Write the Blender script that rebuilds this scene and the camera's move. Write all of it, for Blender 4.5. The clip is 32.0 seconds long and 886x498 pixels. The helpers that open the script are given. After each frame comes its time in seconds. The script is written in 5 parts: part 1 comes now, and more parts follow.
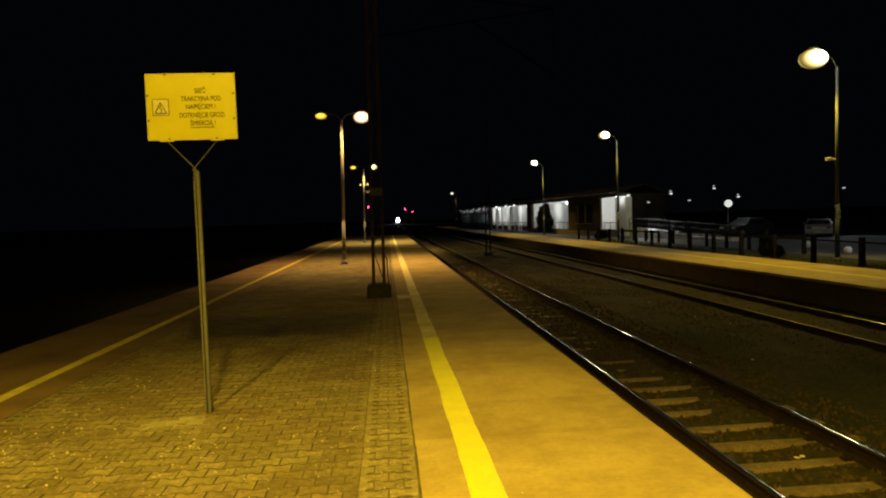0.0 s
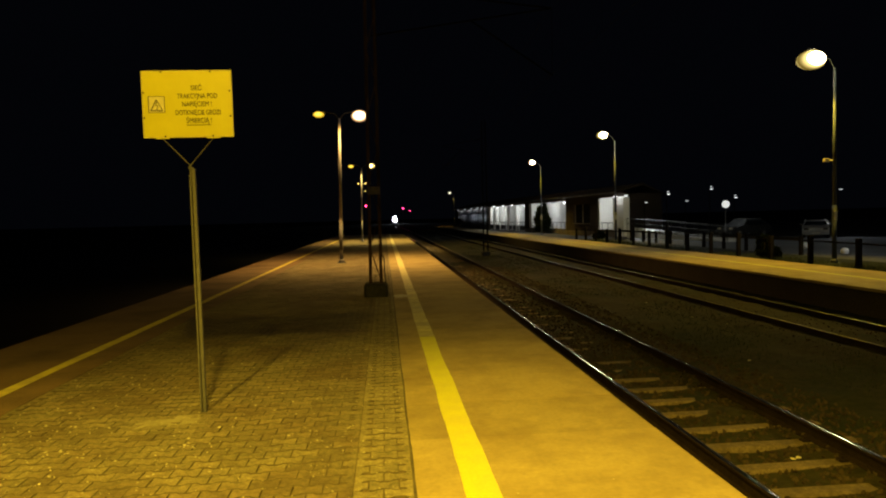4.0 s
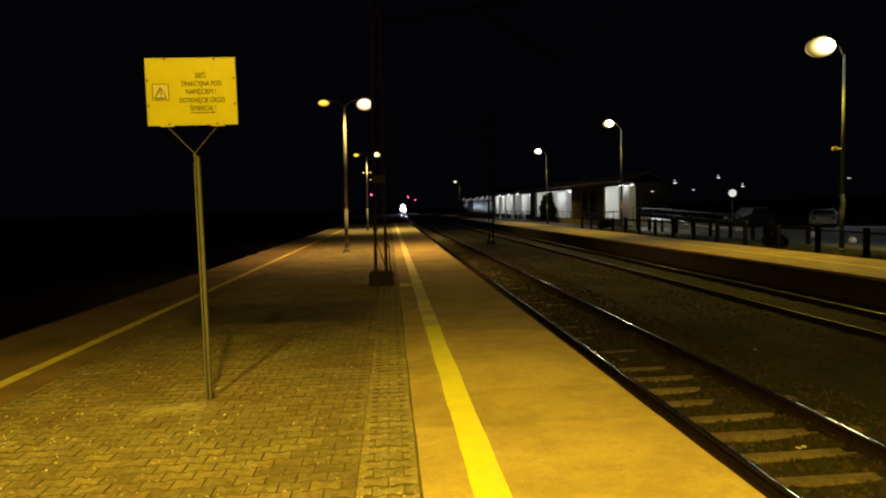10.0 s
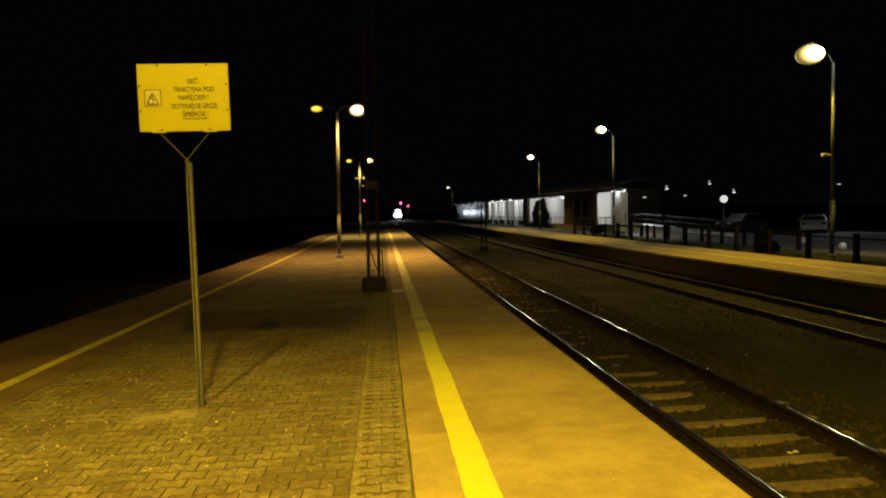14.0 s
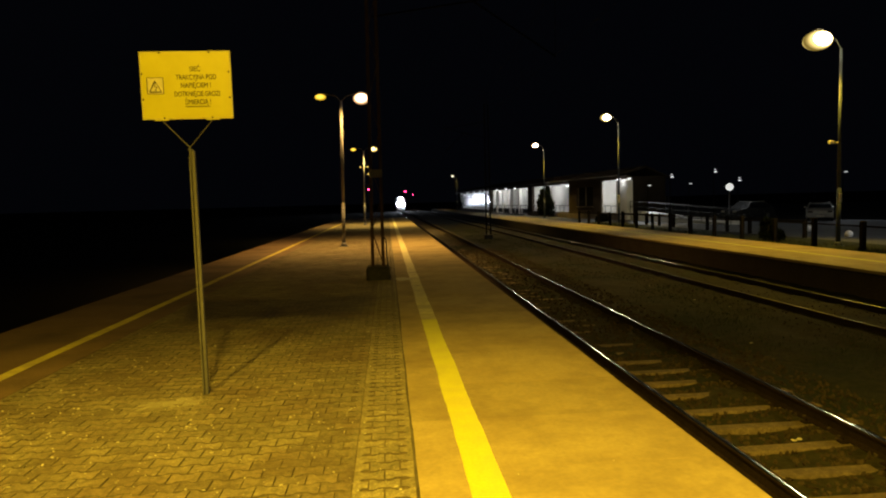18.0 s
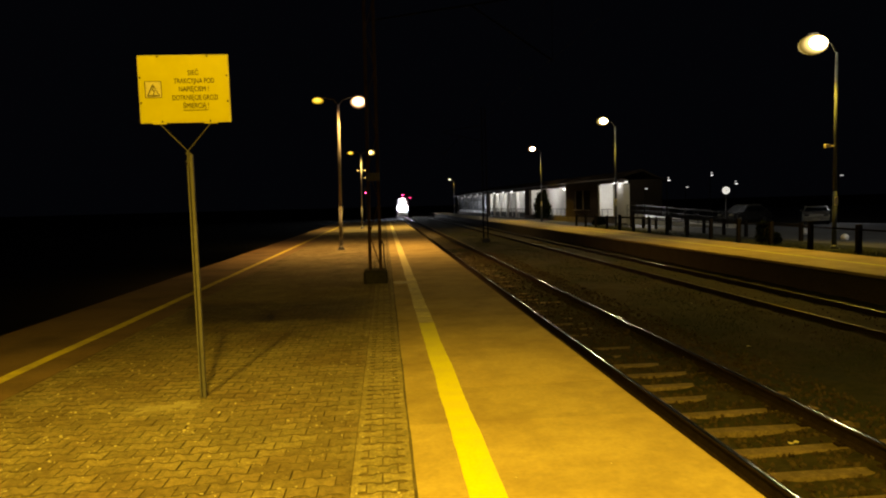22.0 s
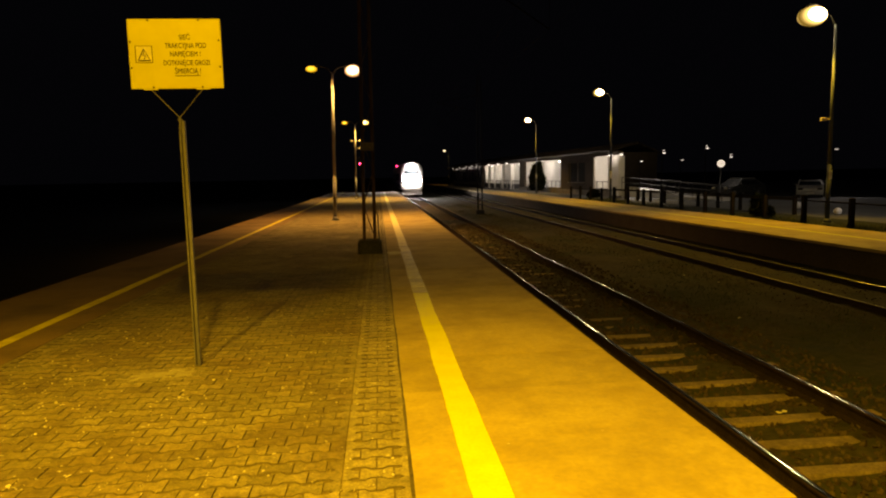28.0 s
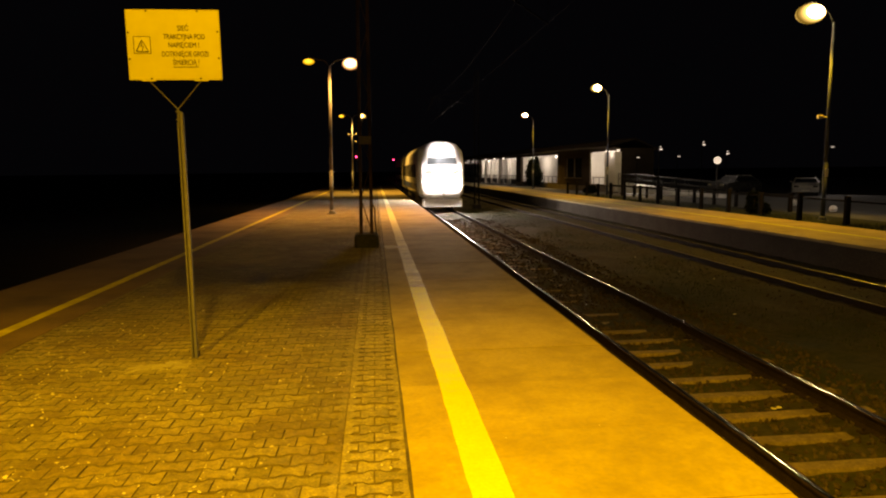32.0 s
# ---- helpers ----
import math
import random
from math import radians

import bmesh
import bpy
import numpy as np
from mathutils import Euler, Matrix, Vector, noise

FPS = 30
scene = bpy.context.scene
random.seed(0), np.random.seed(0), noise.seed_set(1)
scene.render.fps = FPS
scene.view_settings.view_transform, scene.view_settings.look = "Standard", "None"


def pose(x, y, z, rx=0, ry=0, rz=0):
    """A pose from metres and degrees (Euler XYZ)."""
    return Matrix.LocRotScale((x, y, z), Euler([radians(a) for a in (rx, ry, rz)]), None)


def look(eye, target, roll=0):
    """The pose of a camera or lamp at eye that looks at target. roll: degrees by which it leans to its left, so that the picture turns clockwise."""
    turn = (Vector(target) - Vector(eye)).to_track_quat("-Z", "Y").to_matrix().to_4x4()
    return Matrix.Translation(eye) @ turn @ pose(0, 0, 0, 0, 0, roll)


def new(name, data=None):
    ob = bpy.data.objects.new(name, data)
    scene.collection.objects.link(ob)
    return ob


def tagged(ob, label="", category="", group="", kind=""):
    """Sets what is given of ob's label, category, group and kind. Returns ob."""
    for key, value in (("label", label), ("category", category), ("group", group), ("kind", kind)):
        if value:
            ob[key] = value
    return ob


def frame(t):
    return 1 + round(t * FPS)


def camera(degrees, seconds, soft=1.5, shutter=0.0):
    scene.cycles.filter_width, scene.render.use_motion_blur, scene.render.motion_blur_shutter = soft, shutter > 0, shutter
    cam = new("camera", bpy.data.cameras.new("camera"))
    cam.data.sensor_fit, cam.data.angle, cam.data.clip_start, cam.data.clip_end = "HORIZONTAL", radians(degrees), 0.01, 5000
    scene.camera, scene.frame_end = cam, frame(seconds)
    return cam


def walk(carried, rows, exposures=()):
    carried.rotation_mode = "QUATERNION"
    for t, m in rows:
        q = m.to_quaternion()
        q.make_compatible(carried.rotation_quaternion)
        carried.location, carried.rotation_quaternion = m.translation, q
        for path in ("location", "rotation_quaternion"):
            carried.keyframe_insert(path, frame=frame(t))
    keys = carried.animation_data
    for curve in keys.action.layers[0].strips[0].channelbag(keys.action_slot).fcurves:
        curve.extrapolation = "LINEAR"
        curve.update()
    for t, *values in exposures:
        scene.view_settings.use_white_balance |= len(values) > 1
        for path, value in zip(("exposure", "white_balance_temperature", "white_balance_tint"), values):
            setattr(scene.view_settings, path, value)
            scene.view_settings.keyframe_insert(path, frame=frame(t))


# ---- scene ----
cam = camera(67.9, 32.0, soft=2.05)
# stops, white balance and tint
EXPOSURES = [(0, 0.0, 6500, 8), (13, 0.0, 6500, 9), (20, 0.0, 6750, 12.5), (24, 0.03, 7650, 16), (27, 0.04, 8500, 19.5), (32, -0.02, 9900, 25)]
PATH = [
    (0, (-0.02, -0.034, 1.75), (0.147, 1.957, 1.658), -1.7),
    (0.5, (-0.02, -0.032, 1.748), (0.145, 1.959, 1.654), -1.7),
    (1, (-0.024, -0.034, 1.752), (0.14, 1.957, 1.659), -1.5),
    (1.5, (-0.015, -0.009, 1.75), (0.154, 1.982, 1.658), -1.4),
    (2, (-0.014, -0.004, 1.75), (0.159, 1.986, 1.655), -1.3),
    (2.5, (-0.016, -0.002, 1.749), (0.156, 1.989, 1.661), -1.3),
    (3, (-0.007, -0.01, 1.751), (0.166, 1.98, 1.658), -1.4),
    (3.5, (-0.011, -0.014, 1.748), (0.165, 1.976, 1.655), -1.4),
    (5.5, (-0.01, -0.009, 1.749), (0.154, 1.982, 1.639), -1.5),
    (6, (-0.006, -0.01, 1.745), (0.16, 1.979, 1.627), -1.4),
    (6.5, (-0.005, -0.006, 1.745), (0.169, 1.983, 1.622), -1.3),
    (7, (-0.004, 0.001, 1.741), (0.164, 1.99, 1.611), -1.4),
    (7.5, (-0.001, 0.0, 1.742), (0.168, 1.988, 1.611), -1.5),
    (8, (0.0, 0.003, 1.746), (0.162, 1.993, 1.616), -1.5),
    (8.5, (-0.002, 0.002, 1.744), (0.156, 1.991, 1.615), -1.5),
    (9, (0.0, 0.003, 1.741), (0.163, 1.992, 1.608), -1.5),
    (9.5, (0.003, 0.003, 1.741), (0.173, 1.992, 1.61), -1.4),
    (10, (-0.004, 0.003, 1.741), (0.153, 1.993, 1.614), -1.4),
    (10.5, (-0.004, -0.002, 1.746), (0.158, 1.988, 1.629), -1.2),
    (11, (-0.005, -0.002, 1.747), (0.16, 1.989, 1.643), -1.2),
    (11.5, (-0.007, -0.009, 1.747), (0.163, 1.981, 1.654), -1.3),
    (12, (-0.006, -0.007, 1.744), (0.171, 1.983, 1.647), -1.2),
    (12.5, (-0.005, -0.015, 1.749), (0.176, 1.974, 1.65), -1.2),
    (13, (-0.008, -0.008, 1.749), (0.17, 1.982, 1.644), -1.2),
    (13.5, (-0.003, -0.002, 1.744), (0.178, 1.987, 1.635), -1.3),
    (14, (-0.004, -0.001, 1.743), (0.175, 1.988, 1.633), -1.4),
    (14.5, (0.0, 0.007, 1.747), (0.179, 1.996, 1.632), -1.5),
    (16.5, (0.006, 0.011, 1.734), (0.18, 1.998, 1.592), -1.4),
    (17, (0.005, 0.01, 1.737), (0.177, 1.998, 1.598), -1.5),
    (17.5, (0.002, 0.016, 1.737), (0.172, 2.003, 1.596), -1.5),
    (18, (0.007, 0.007, 1.735), (0.171, 1.995, 1.591), -1.5),
    (18.5, (0.007, 0.011, 1.738), (0.178, 1.998, 1.59), -1.5),
    (19, (0.006, 0.01, 1.733), (0.172, 1.997, 1.582), -1.5),
    (19.5, (0.006, 0.013, 1.738), (0.17, 2.001, 1.587), -1.5),
    (20, (0.008, 0.005, 1.734), (0.174, 1.993, 1.591), -1.5),
    (20.5, (0.004, 0.014, 1.738), (0.172, 2.002, 1.599), -1.4),
    (21, (0.005, 0.0, 1.74), (0.17, 1.988, 1.602), -1.5),
    (21.5, (0.006, 0.005, 1.735), (0.172, 1.993, 1.597), -1.5),
    (22, (0.001, -0.003, 1.736), (0.174, 1.985, 1.602), -1.5),
    (22.5, (-0.001, -0.003, 1.738), (0.173, 1.985, 1.604), -1.4),
    (23, (0.0, 0.003, 1.737), (0.168, 1.991, 1.595), -1.3),
    (23.5, (0.003, 0.005, 1.731), (0.172, 1.992, 1.588), -1.3),
    (24, (0.004, 0.005, 1.733), (0.175, 1.991, 1.578), -1.4),
    (24.5, (0.006, 0.008, 1.732), (0.179, 1.993, 1.564), -1.3),
    (26.5, (0.004, 0.024, 1.729), (0.188, 2.008, 1.553), -1.3),
    (27, (0.009, 0.024, 1.728), (0.197, 2.007, 1.547), -1.2),
    (27.5, (0.01, 0.032, 1.724), (0.202, 2.011, 1.514), -1.1),
    (28, (-0.002, 0.003, 1.716), (0.186, 1.982, 1.496), -1.1),
    (28.5, (0.007, 0.024, 1.722), (0.184, 2.004, 1.5), -1.2),
    (29, (0.006, 0.032, 1.718), (0.183, 2.012, 1.499), -1.2),
    (29.5, (0.005, 0.033, 1.719), (0.19, 2.013, 1.502), -1.0),
    (30, (0.003, 0.024, 1.721), (0.189, 2.005, 1.511), -0.9),
    (30.5, (0.0, 0.026, 1.721), (0.185, 2.007, 1.514), -0.7),
    (31, (-0.009, 0.011, 1.721), (0.181, 1.991, 1.51), -0.6),
    (31.5, (-0.017, -0.003, 1.716), (0.167, 1.976, 1.489), -0.7),
    (32, (-0.022, 0.005, 1.715), (0.178, 1.981, 1.478), -0.6),
]
walk(cam, [(t, look(eye, target, roll)) for t, eye, target, roll in PATH], EXPOSURES)

# ---- light ----
world = bpy.data.worlds.new("night_sky")
scene.world = world
world.use_nodes = True
world.node_tree.nodes["Background"].inputs[0].default_value = (0.25, 0.3, 0.5, 1)
world.node_tree.nodes["Background"].inputs[1].default_value = 0.0034

SODIUM = (1.0, 0.631, 0.041)
SODIUM_PALE = (1.0, 0.64, 0.138)
SODIUM_ORANGE = (1.0, 0.535, 0.108)
WHITE_LAMP = (0.93, 0.97, 1.0)


def spot(name, place, target, watts, colour, degrees=120, blend=0.25, radius=0.12):
    data = bpy.data.lights.new(name, "SPOT")
    data.energy, data.color, data.spot_size, data.spot_blend, data.shadow_soft_size = watts, colour, radians(degrees), blend, radius
    ob = new(name, data)
    ob.matrix_world = look(place, target)
    return ob


def point(name, place, watts, colour, radius=0.1):
    data = bpy.data.lights.new(name, "POINT")
    data.energy, data.color, data.shadow_soft_size = watts, colour, radius
    ob = new(name, data)
    ob.location = place
    return ob


# poles of the platform lamps: x, y, lean of the top in x
POLES = [(-1.62, 0.55, 0.02), (-1.82, 27.25, 0.09), (-1.84, 53.5, 0.09)]
for px, py, lean in POLES:
    for side in (-1, 1):
        sx = px + lean + side * 0.82
        if py < 20:
            watts = 2050 if side > 0 else 1780
            spot("platform_lamp_light", (sx, py, 6.0), (sx + (1.0 if side > 0 else 0.0), py + 0.15, 0), watts, SODIUM, 118, 0.42)
            spot("platform_lamp_light", (sx, py, 6.0), (sx, py, 0), watts * 0.47, SODIUM, 152, 0.2)
        else:
            spot("platform_lamp_light", (sx, py, 6.0), (sx + 0.2 + side * 0.7, py, 0), 2650 if side > 0 else 1210, SODIUM_ORANGE if py < 40 else SODIUM_PALE, 142, 0.85)

# poles of the far platform: x, y, height above its ground
FAR_POLES = [(15.78, 0.6), (15.78, 21.9), (15.62, 43.5), (15.68, 65.0), (14.9, 140.0)]
for px, py in FAR_POLES[:4]:
    spot("far_lamp_light", (px - 0.87, py, 6.65), (px - 3.0, py, -0.1), 2000 if py < 30 else 1510, SODIUM, 118, 0.5)
spot("far_lamp_light", (14.0, 140.0, 6.7), (14.4, 140.0, -0.1), 300, SODIUM_PALE, 100, 0.4)
# car park lamps, far and weak
for px, py, pz, watts in ((27.84, 53.9, 3.5, 60), (30.0, 53.9, 2.72, 35), (35.7, 48.6, 3.0, 200)):
    spot("car_park_light", (px, py, pz), (px - 0.3, py - 4.0, -0.4), watts, WHITE_LAMP, 112, 0.4)
# lamp added out of view to whiten the near edge of the lot
spot("car_park_light", (24.0, 16.0, 5.8), (27.5, 34.0, -1.0), 1100, WHITE_LAMP, 124, 0.3)


# ---- materials ----
def shade(name, low, high, rough=0.8, metal=0.0, grain=40.0, patch=1.2, stain=None, stain_amount=0.5, bump=0.3, bump_scale=None, vary=0.0, island=False, spec=0.5, dust=None, mottle=None):
    """A surface with a fine grain between two colours, larger stains and a fine relief."""
    m = bpy.data.materials.new(name)
    m.use_nodes = True
    nt = m.node_tree
    n, lk = nt.nodes, nt.links
    b = n["Principled BSDF"]
    b.inputs["Metallic"].default_value = metal
    b.inputs["Specular IOR Level"].default_value = spec
    co = n.new("ShaderNodeTexCoord")
    src = co.outputs["Object"]
    if vary:
        rnd = n.new("ShaderNodeNewGeometry").outputs["Random Per Island"] if island else n.new("ShaderNodeObjectInfo").outputs["Random"]
        if not island:
            sh = n.new("ShaderNodeVectorMath")
            sh.operation = "ADD"
            mul = n.new("ShaderNodeMath")
            mul.operation = "MULTIPLY"
            mul.inputs[1].default_value = 37.0
            lk.new(rnd, mul.inputs[0])
            lk.new(src, sh.inputs[0])
            lk.new(mul.outputs[0], sh.inputs[1])
            src = sh.outputs[0]
    fine = n.new("ShaderNodeTexNoise")
    fine.inputs["Scale"].default_value, fine.inputs["Detail"].default_value = grain, 6
    lk.new(src, fine.inputs["Vector"])
    ramp = n.new("ShaderNodeValToRGB")
    ramp.color_ramp.elements[0].position, ramp.color_ramp.elements[1].position = 0.32, 0.68
    ramp.color_ramp.elements[0].color, ramp.color_ramp.elements[1].color = (*low, 1), (*high, 1)
    lk.new(fine.outputs["Fac"], ramp.inputs[0])
    col = ramp.outputs[0]
    big = n.new("ShaderNodeTexNoise")
    big.inputs["Scale"].default_value, big.inputs["Detail"].default_value, big.inputs["Roughness"].default_value = patch, 5, 0.6
    place = n.new("ShaderNodeNewGeometry").outputs["Position"] if vary else src
    lk.new(place, big.inputs["Vector"])
    edge = n.new("ShaderNodeMapRange")
    edge.inputs[1].default_value, edge.inputs[2].default_value, edge.inputs[3].default_value, edge.inputs[4].default_value = 0.42, 0.7, 0.0, stain_amount
    lk.new(big.outputs["Fac"], edge.inputs[0])
    mix = n.new("ShaderNodeMix")
    mix.data_type = "RGBA"
    st = stain or tuple(c * 0.55 for c in low)
    mix.inputs[7].default_value = (*st, 1)
    lk.new(edge.outputs[0], mix.inputs[0])
    lk.new(col, mix.inputs[6])
    col = mix.outputs[2]
    if dust:
        film = n.new("ShaderNodeTexNoise")
        film.inputs["Scale"].default_value, film.inputs["Detail"].default_value = dust[2], 7
        lk.new(place, film.inputs["Vector"])
        amount = n.new("ShaderNodeMapRange")
        amount.inputs[1].default_value, amount.inputs[2].default_value, amount.inputs[3].default_value, amount.inputs[4].default_value = 0.4, 0.62, 0.0, dust[1]
        lk.new(film.outputs["Fac"], amount.inputs[0])
        over = n.new("ShaderNodeMix")
        over.data_type = "RGBA"
        over.inputs[7].default_value = (*dust[0], 1)
        lk.new(amount.outputs[0], over.inputs[0])
        lk.new(col, over.inputs[6])
        col = over.outputs[2]
    if vary:
        hsv = n.new("ShaderNodeHueSaturation")
        mr = n.new("ShaderNodeMapRange")
        mr.inputs[3].default_value, mr.inputs[4].default_value = 1 - vary, 1 + vary
        lk.new(rnd, mr.inputs[0])
        lk.new(mr.outputs[0], hsv.inputs["Value"])
        lk.new(col, hsv.inputs["Color"])
        col = hsv.outputs[0]
    if mottle:
        blot = n.new("ShaderNodeTexNoise")
        blot.inputs["Scale"].default_value, blot.inputs["Detail"].default_value, blot.inputs["Roughness"].default_value = mottle[0], 5, 0.7
        lk.new(n.new("ShaderNodeNewGeometry").outputs["Position"], blot.inputs["Vector"])
        level = n.new("ShaderNodeMapRange")
        level.inputs[1].default_value, level.inputs[2].default_value, level.inputs[3].default_value, level.inputs[4].default_value = 0.3, 0.7, mottle[1], mottle[2]
        lk.new(blot.outputs["Fac"], level.inputs[0])
        tone = n.new("ShaderNodeHueSaturation")
        lk.new(level.outputs[0], tone.inputs["Value"])
        lk.new(col, tone.inputs["Color"])
        col = tone.outputs[0]
    lk.new(col, b.inputs["Base Color"])
    rr = n.new("ShaderNodeMapRange")
    rr.inputs[3].default_value, rr.inputs[4].default_value = max(rough - 0.12, 0.03), min(rough + 0.12, 1)
    lk.new(big.outputs["Fac"], rr.inputs[0])
    lk.new(rr.outputs[0], b.inputs["Roughness"])
    if bump:
        bp = n.new("ShaderNodeBump")
        bp.inputs["Strength"].default_value, bp.inputs["Distance"].default_value = bump, 0.01
        if bump_scale:
            f2 = n.new("ShaderNodeTexNoise")
            f2.inputs["Scale"].default_value, f2.inputs["Detail"].default_value = bump_scale, 4
            lk.new(src, f2.inputs["Vector"])
            lk.new(f2.outputs["Fac"], bp.inputs["Height"])
        else:
            lk.new(fine.outputs["Fac"], bp.inputs["Height"])
        lk.new(bp.outputs[0], b.inputs["Normal"])
    return m


def glow(name, colour, strength):
    m = bpy.data.materials.new(name)
    m.use_nodes = True
    b = m.node_tree.nodes["Principled BSDF"]
    b.inputs["Base Color"].default_value = (0.8, 0.8, 0.8, 1)
    b.inputs["Roughness"].default_value = 0.3
    b.inputs["Emission Color"].default_value = (*colour, 1)
    b.inputs["Emission Strength"].default_value = strength
    return m


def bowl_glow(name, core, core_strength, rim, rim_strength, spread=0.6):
    """A lamp bowl with its glare painted into the emission: hot core, weaker coloured rim."""
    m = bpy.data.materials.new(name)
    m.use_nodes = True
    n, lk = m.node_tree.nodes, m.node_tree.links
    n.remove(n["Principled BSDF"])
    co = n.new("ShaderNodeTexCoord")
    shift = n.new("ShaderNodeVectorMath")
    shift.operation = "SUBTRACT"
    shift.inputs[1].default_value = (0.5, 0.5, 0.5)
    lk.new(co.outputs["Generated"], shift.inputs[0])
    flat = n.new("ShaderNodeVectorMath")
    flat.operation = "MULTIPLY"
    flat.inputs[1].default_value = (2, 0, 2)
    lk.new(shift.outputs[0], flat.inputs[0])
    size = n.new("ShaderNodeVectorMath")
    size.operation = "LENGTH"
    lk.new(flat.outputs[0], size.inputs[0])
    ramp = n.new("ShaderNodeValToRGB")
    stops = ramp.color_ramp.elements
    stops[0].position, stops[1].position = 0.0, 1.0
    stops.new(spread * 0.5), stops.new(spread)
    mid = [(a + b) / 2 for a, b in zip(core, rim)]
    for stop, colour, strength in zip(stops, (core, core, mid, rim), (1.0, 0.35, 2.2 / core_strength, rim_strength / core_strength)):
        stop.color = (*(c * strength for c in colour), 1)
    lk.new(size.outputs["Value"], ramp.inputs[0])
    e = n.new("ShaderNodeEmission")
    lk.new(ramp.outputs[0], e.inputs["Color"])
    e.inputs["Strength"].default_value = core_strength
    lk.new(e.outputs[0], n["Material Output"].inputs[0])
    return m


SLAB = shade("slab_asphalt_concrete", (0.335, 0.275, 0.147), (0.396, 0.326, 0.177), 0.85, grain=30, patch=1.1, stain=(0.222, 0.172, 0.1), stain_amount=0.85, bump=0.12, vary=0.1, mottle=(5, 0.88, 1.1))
SLAB_OLD = shade("old_reddish_slab", (0.128, 0.087, 0.057), (0.188, 0.13, 0.088), 0.85, grain=55, patch=0.9, stain=(0.0648, 0.0448, 0.0364), stain_amount=0.75, bump=0.2, vary=0.1)
PAVER = shade("paver_concrete", (0.146, 0.131, 0.086), (0.270, 0.242, 0.168), 0.85, grain=70, patch=2.2, stain=(0.0972, 0.0792, 0.0545), stain_amount=0.6, bump=0.8, vary=0.2, dust=((0.125, 0.093, 0.062), 0.8, 0.9), mottle=(16, 0.52, 1.45))
PAVER_FAR = shade("paver_concrete_joined", (0.146, 0.131, 0.086), (0.270, 0.242, 0.168), 0.85, grain=70, patch=1.1, stain=(0.0972, 0.0792, 0.0545), stain_amount=0.6, bump=0.8, vary=0.2, dust=((0.125, 0.093, 0.062), 0.8, 0.9), island=True, mottle=(16, 0.52, 1.45))
PAVER_EDGE = shade("paler_edge_paver", (0.166, 0.149, 0.1), (0.288, 0.258, 0.177), 0.85, grain=70, patch=2.2, stain=(0.15, 0.127, 0.088), stain_amount=0.5, bump=0.8, vary=0.16, mottle=(16, 0.52, 1.45))
PAVER_EDGE_FAR = shade("paler_edge_paver_joined", (0.166, 0.149, 0.1), (0.288, 0.258, 0.177), 0.85, grain=70, patch=2.2, stain=(0.15, 0.127, 0.088), stain_amount=0.5, bump=0.8, vary=0.16, island=True, mottle=(16, 0.52, 1.45))
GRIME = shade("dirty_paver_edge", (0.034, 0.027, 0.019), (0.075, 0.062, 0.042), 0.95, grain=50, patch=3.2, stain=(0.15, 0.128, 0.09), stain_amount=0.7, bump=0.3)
JOINT = shade("joint_sand", (0.111, 0.0885, 0.0582), (0.194, 0.161, 0.109), 0.95, grain=120, patch=3, bump=0.5, spec=0.08)
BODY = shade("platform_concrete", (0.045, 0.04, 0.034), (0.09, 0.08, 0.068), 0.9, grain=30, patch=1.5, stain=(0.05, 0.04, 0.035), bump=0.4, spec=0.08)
YELLOW = shade("yellow_line_paint", (0.630, 0.635, 0.0327), (0.685, 0.698, 0.0545), 0.6, grain=45, patch=3.5, stain=(0.509, 0.479, 0.218), stain_amount=0.35, bump=0.15)
YELLOW_PALE = shade("pale_worn_yellow_paint", (0.648, 0.625, 0.291), (0.722, 0.708, 0.418), 0.62, grain=25, patch=2.2, stain=(0.463, 0.438, 0.400), stain_amount=0.7, bump=0.15, vary=0.14, mottle=(8, 0.75, 1.15))
YELLOW_OLD = shade("worn_yellow_paint", (0.574, 0.521, 0.0818), (0.685, 0.625, 0.127), 0.7, grain=45, patch=3, stain=(0.222, 0.198, 0.182), stain_amount=0.6, bump=0.15)
SOIL = shade("trackbed_soil", (0.0258, 0.0238, 0.0152), (0.05, 0.0455, 0.0295), 0.95, grain=9, patch=0.6, stain=(0.0185, 0.0271, 0.0164), stain_amount=0.85, bump=0.8, bump_scale=25, spec=0.08)
# far below soil's own tone: the unlit ground's darkness is in the colour
VERGE = shade("unlit_dark_verge_soil", (0.0035, 0.0036, 0.004), (0.008, 0.008, 0.0085), 0.97, grain=3, patch=0.2, bump=0.6, bump_scale=8, spec=0.08)
VERGE_GRASS = shade("trampled_grass", (0.0111, 0.0156, 0.0109), (0.0259, 0.0323, 0.0218), 0.95, grain=14, patch=1.1, stain=(0.0185, 0.0177, 0.0182), bump=0.8, bump_scale=30, spec=0.08)
BALLAST = shade("ballast_stone", (0.037, 0.0292, 0.0218), (0.0759, 0.0604, 0.0491), 0.9, grain=18, patch=2, bump=0.5, vary=0.25, island=True, spec=0.08)
SLEEPER = shade("sleeper_concrete", (0.120, 0.0938, 0.0727), (0.204, 0.161, 0.127), 0.88, grain=35, patch=3.5, stain=(0.0833, 0.0656, 0.0545), stain_amount=0.75, bump=0.4, vary=0.14, mottle=(9, 0.65, 1.3))
RUST = shade("rusty_rail_side", (0.0148, 0.0104, 0.0109), (0.0315, 0.0219, 0.0218), 0.85, metal=0.1, grain=60, patch=5, bump=0.4, spec=0.08)
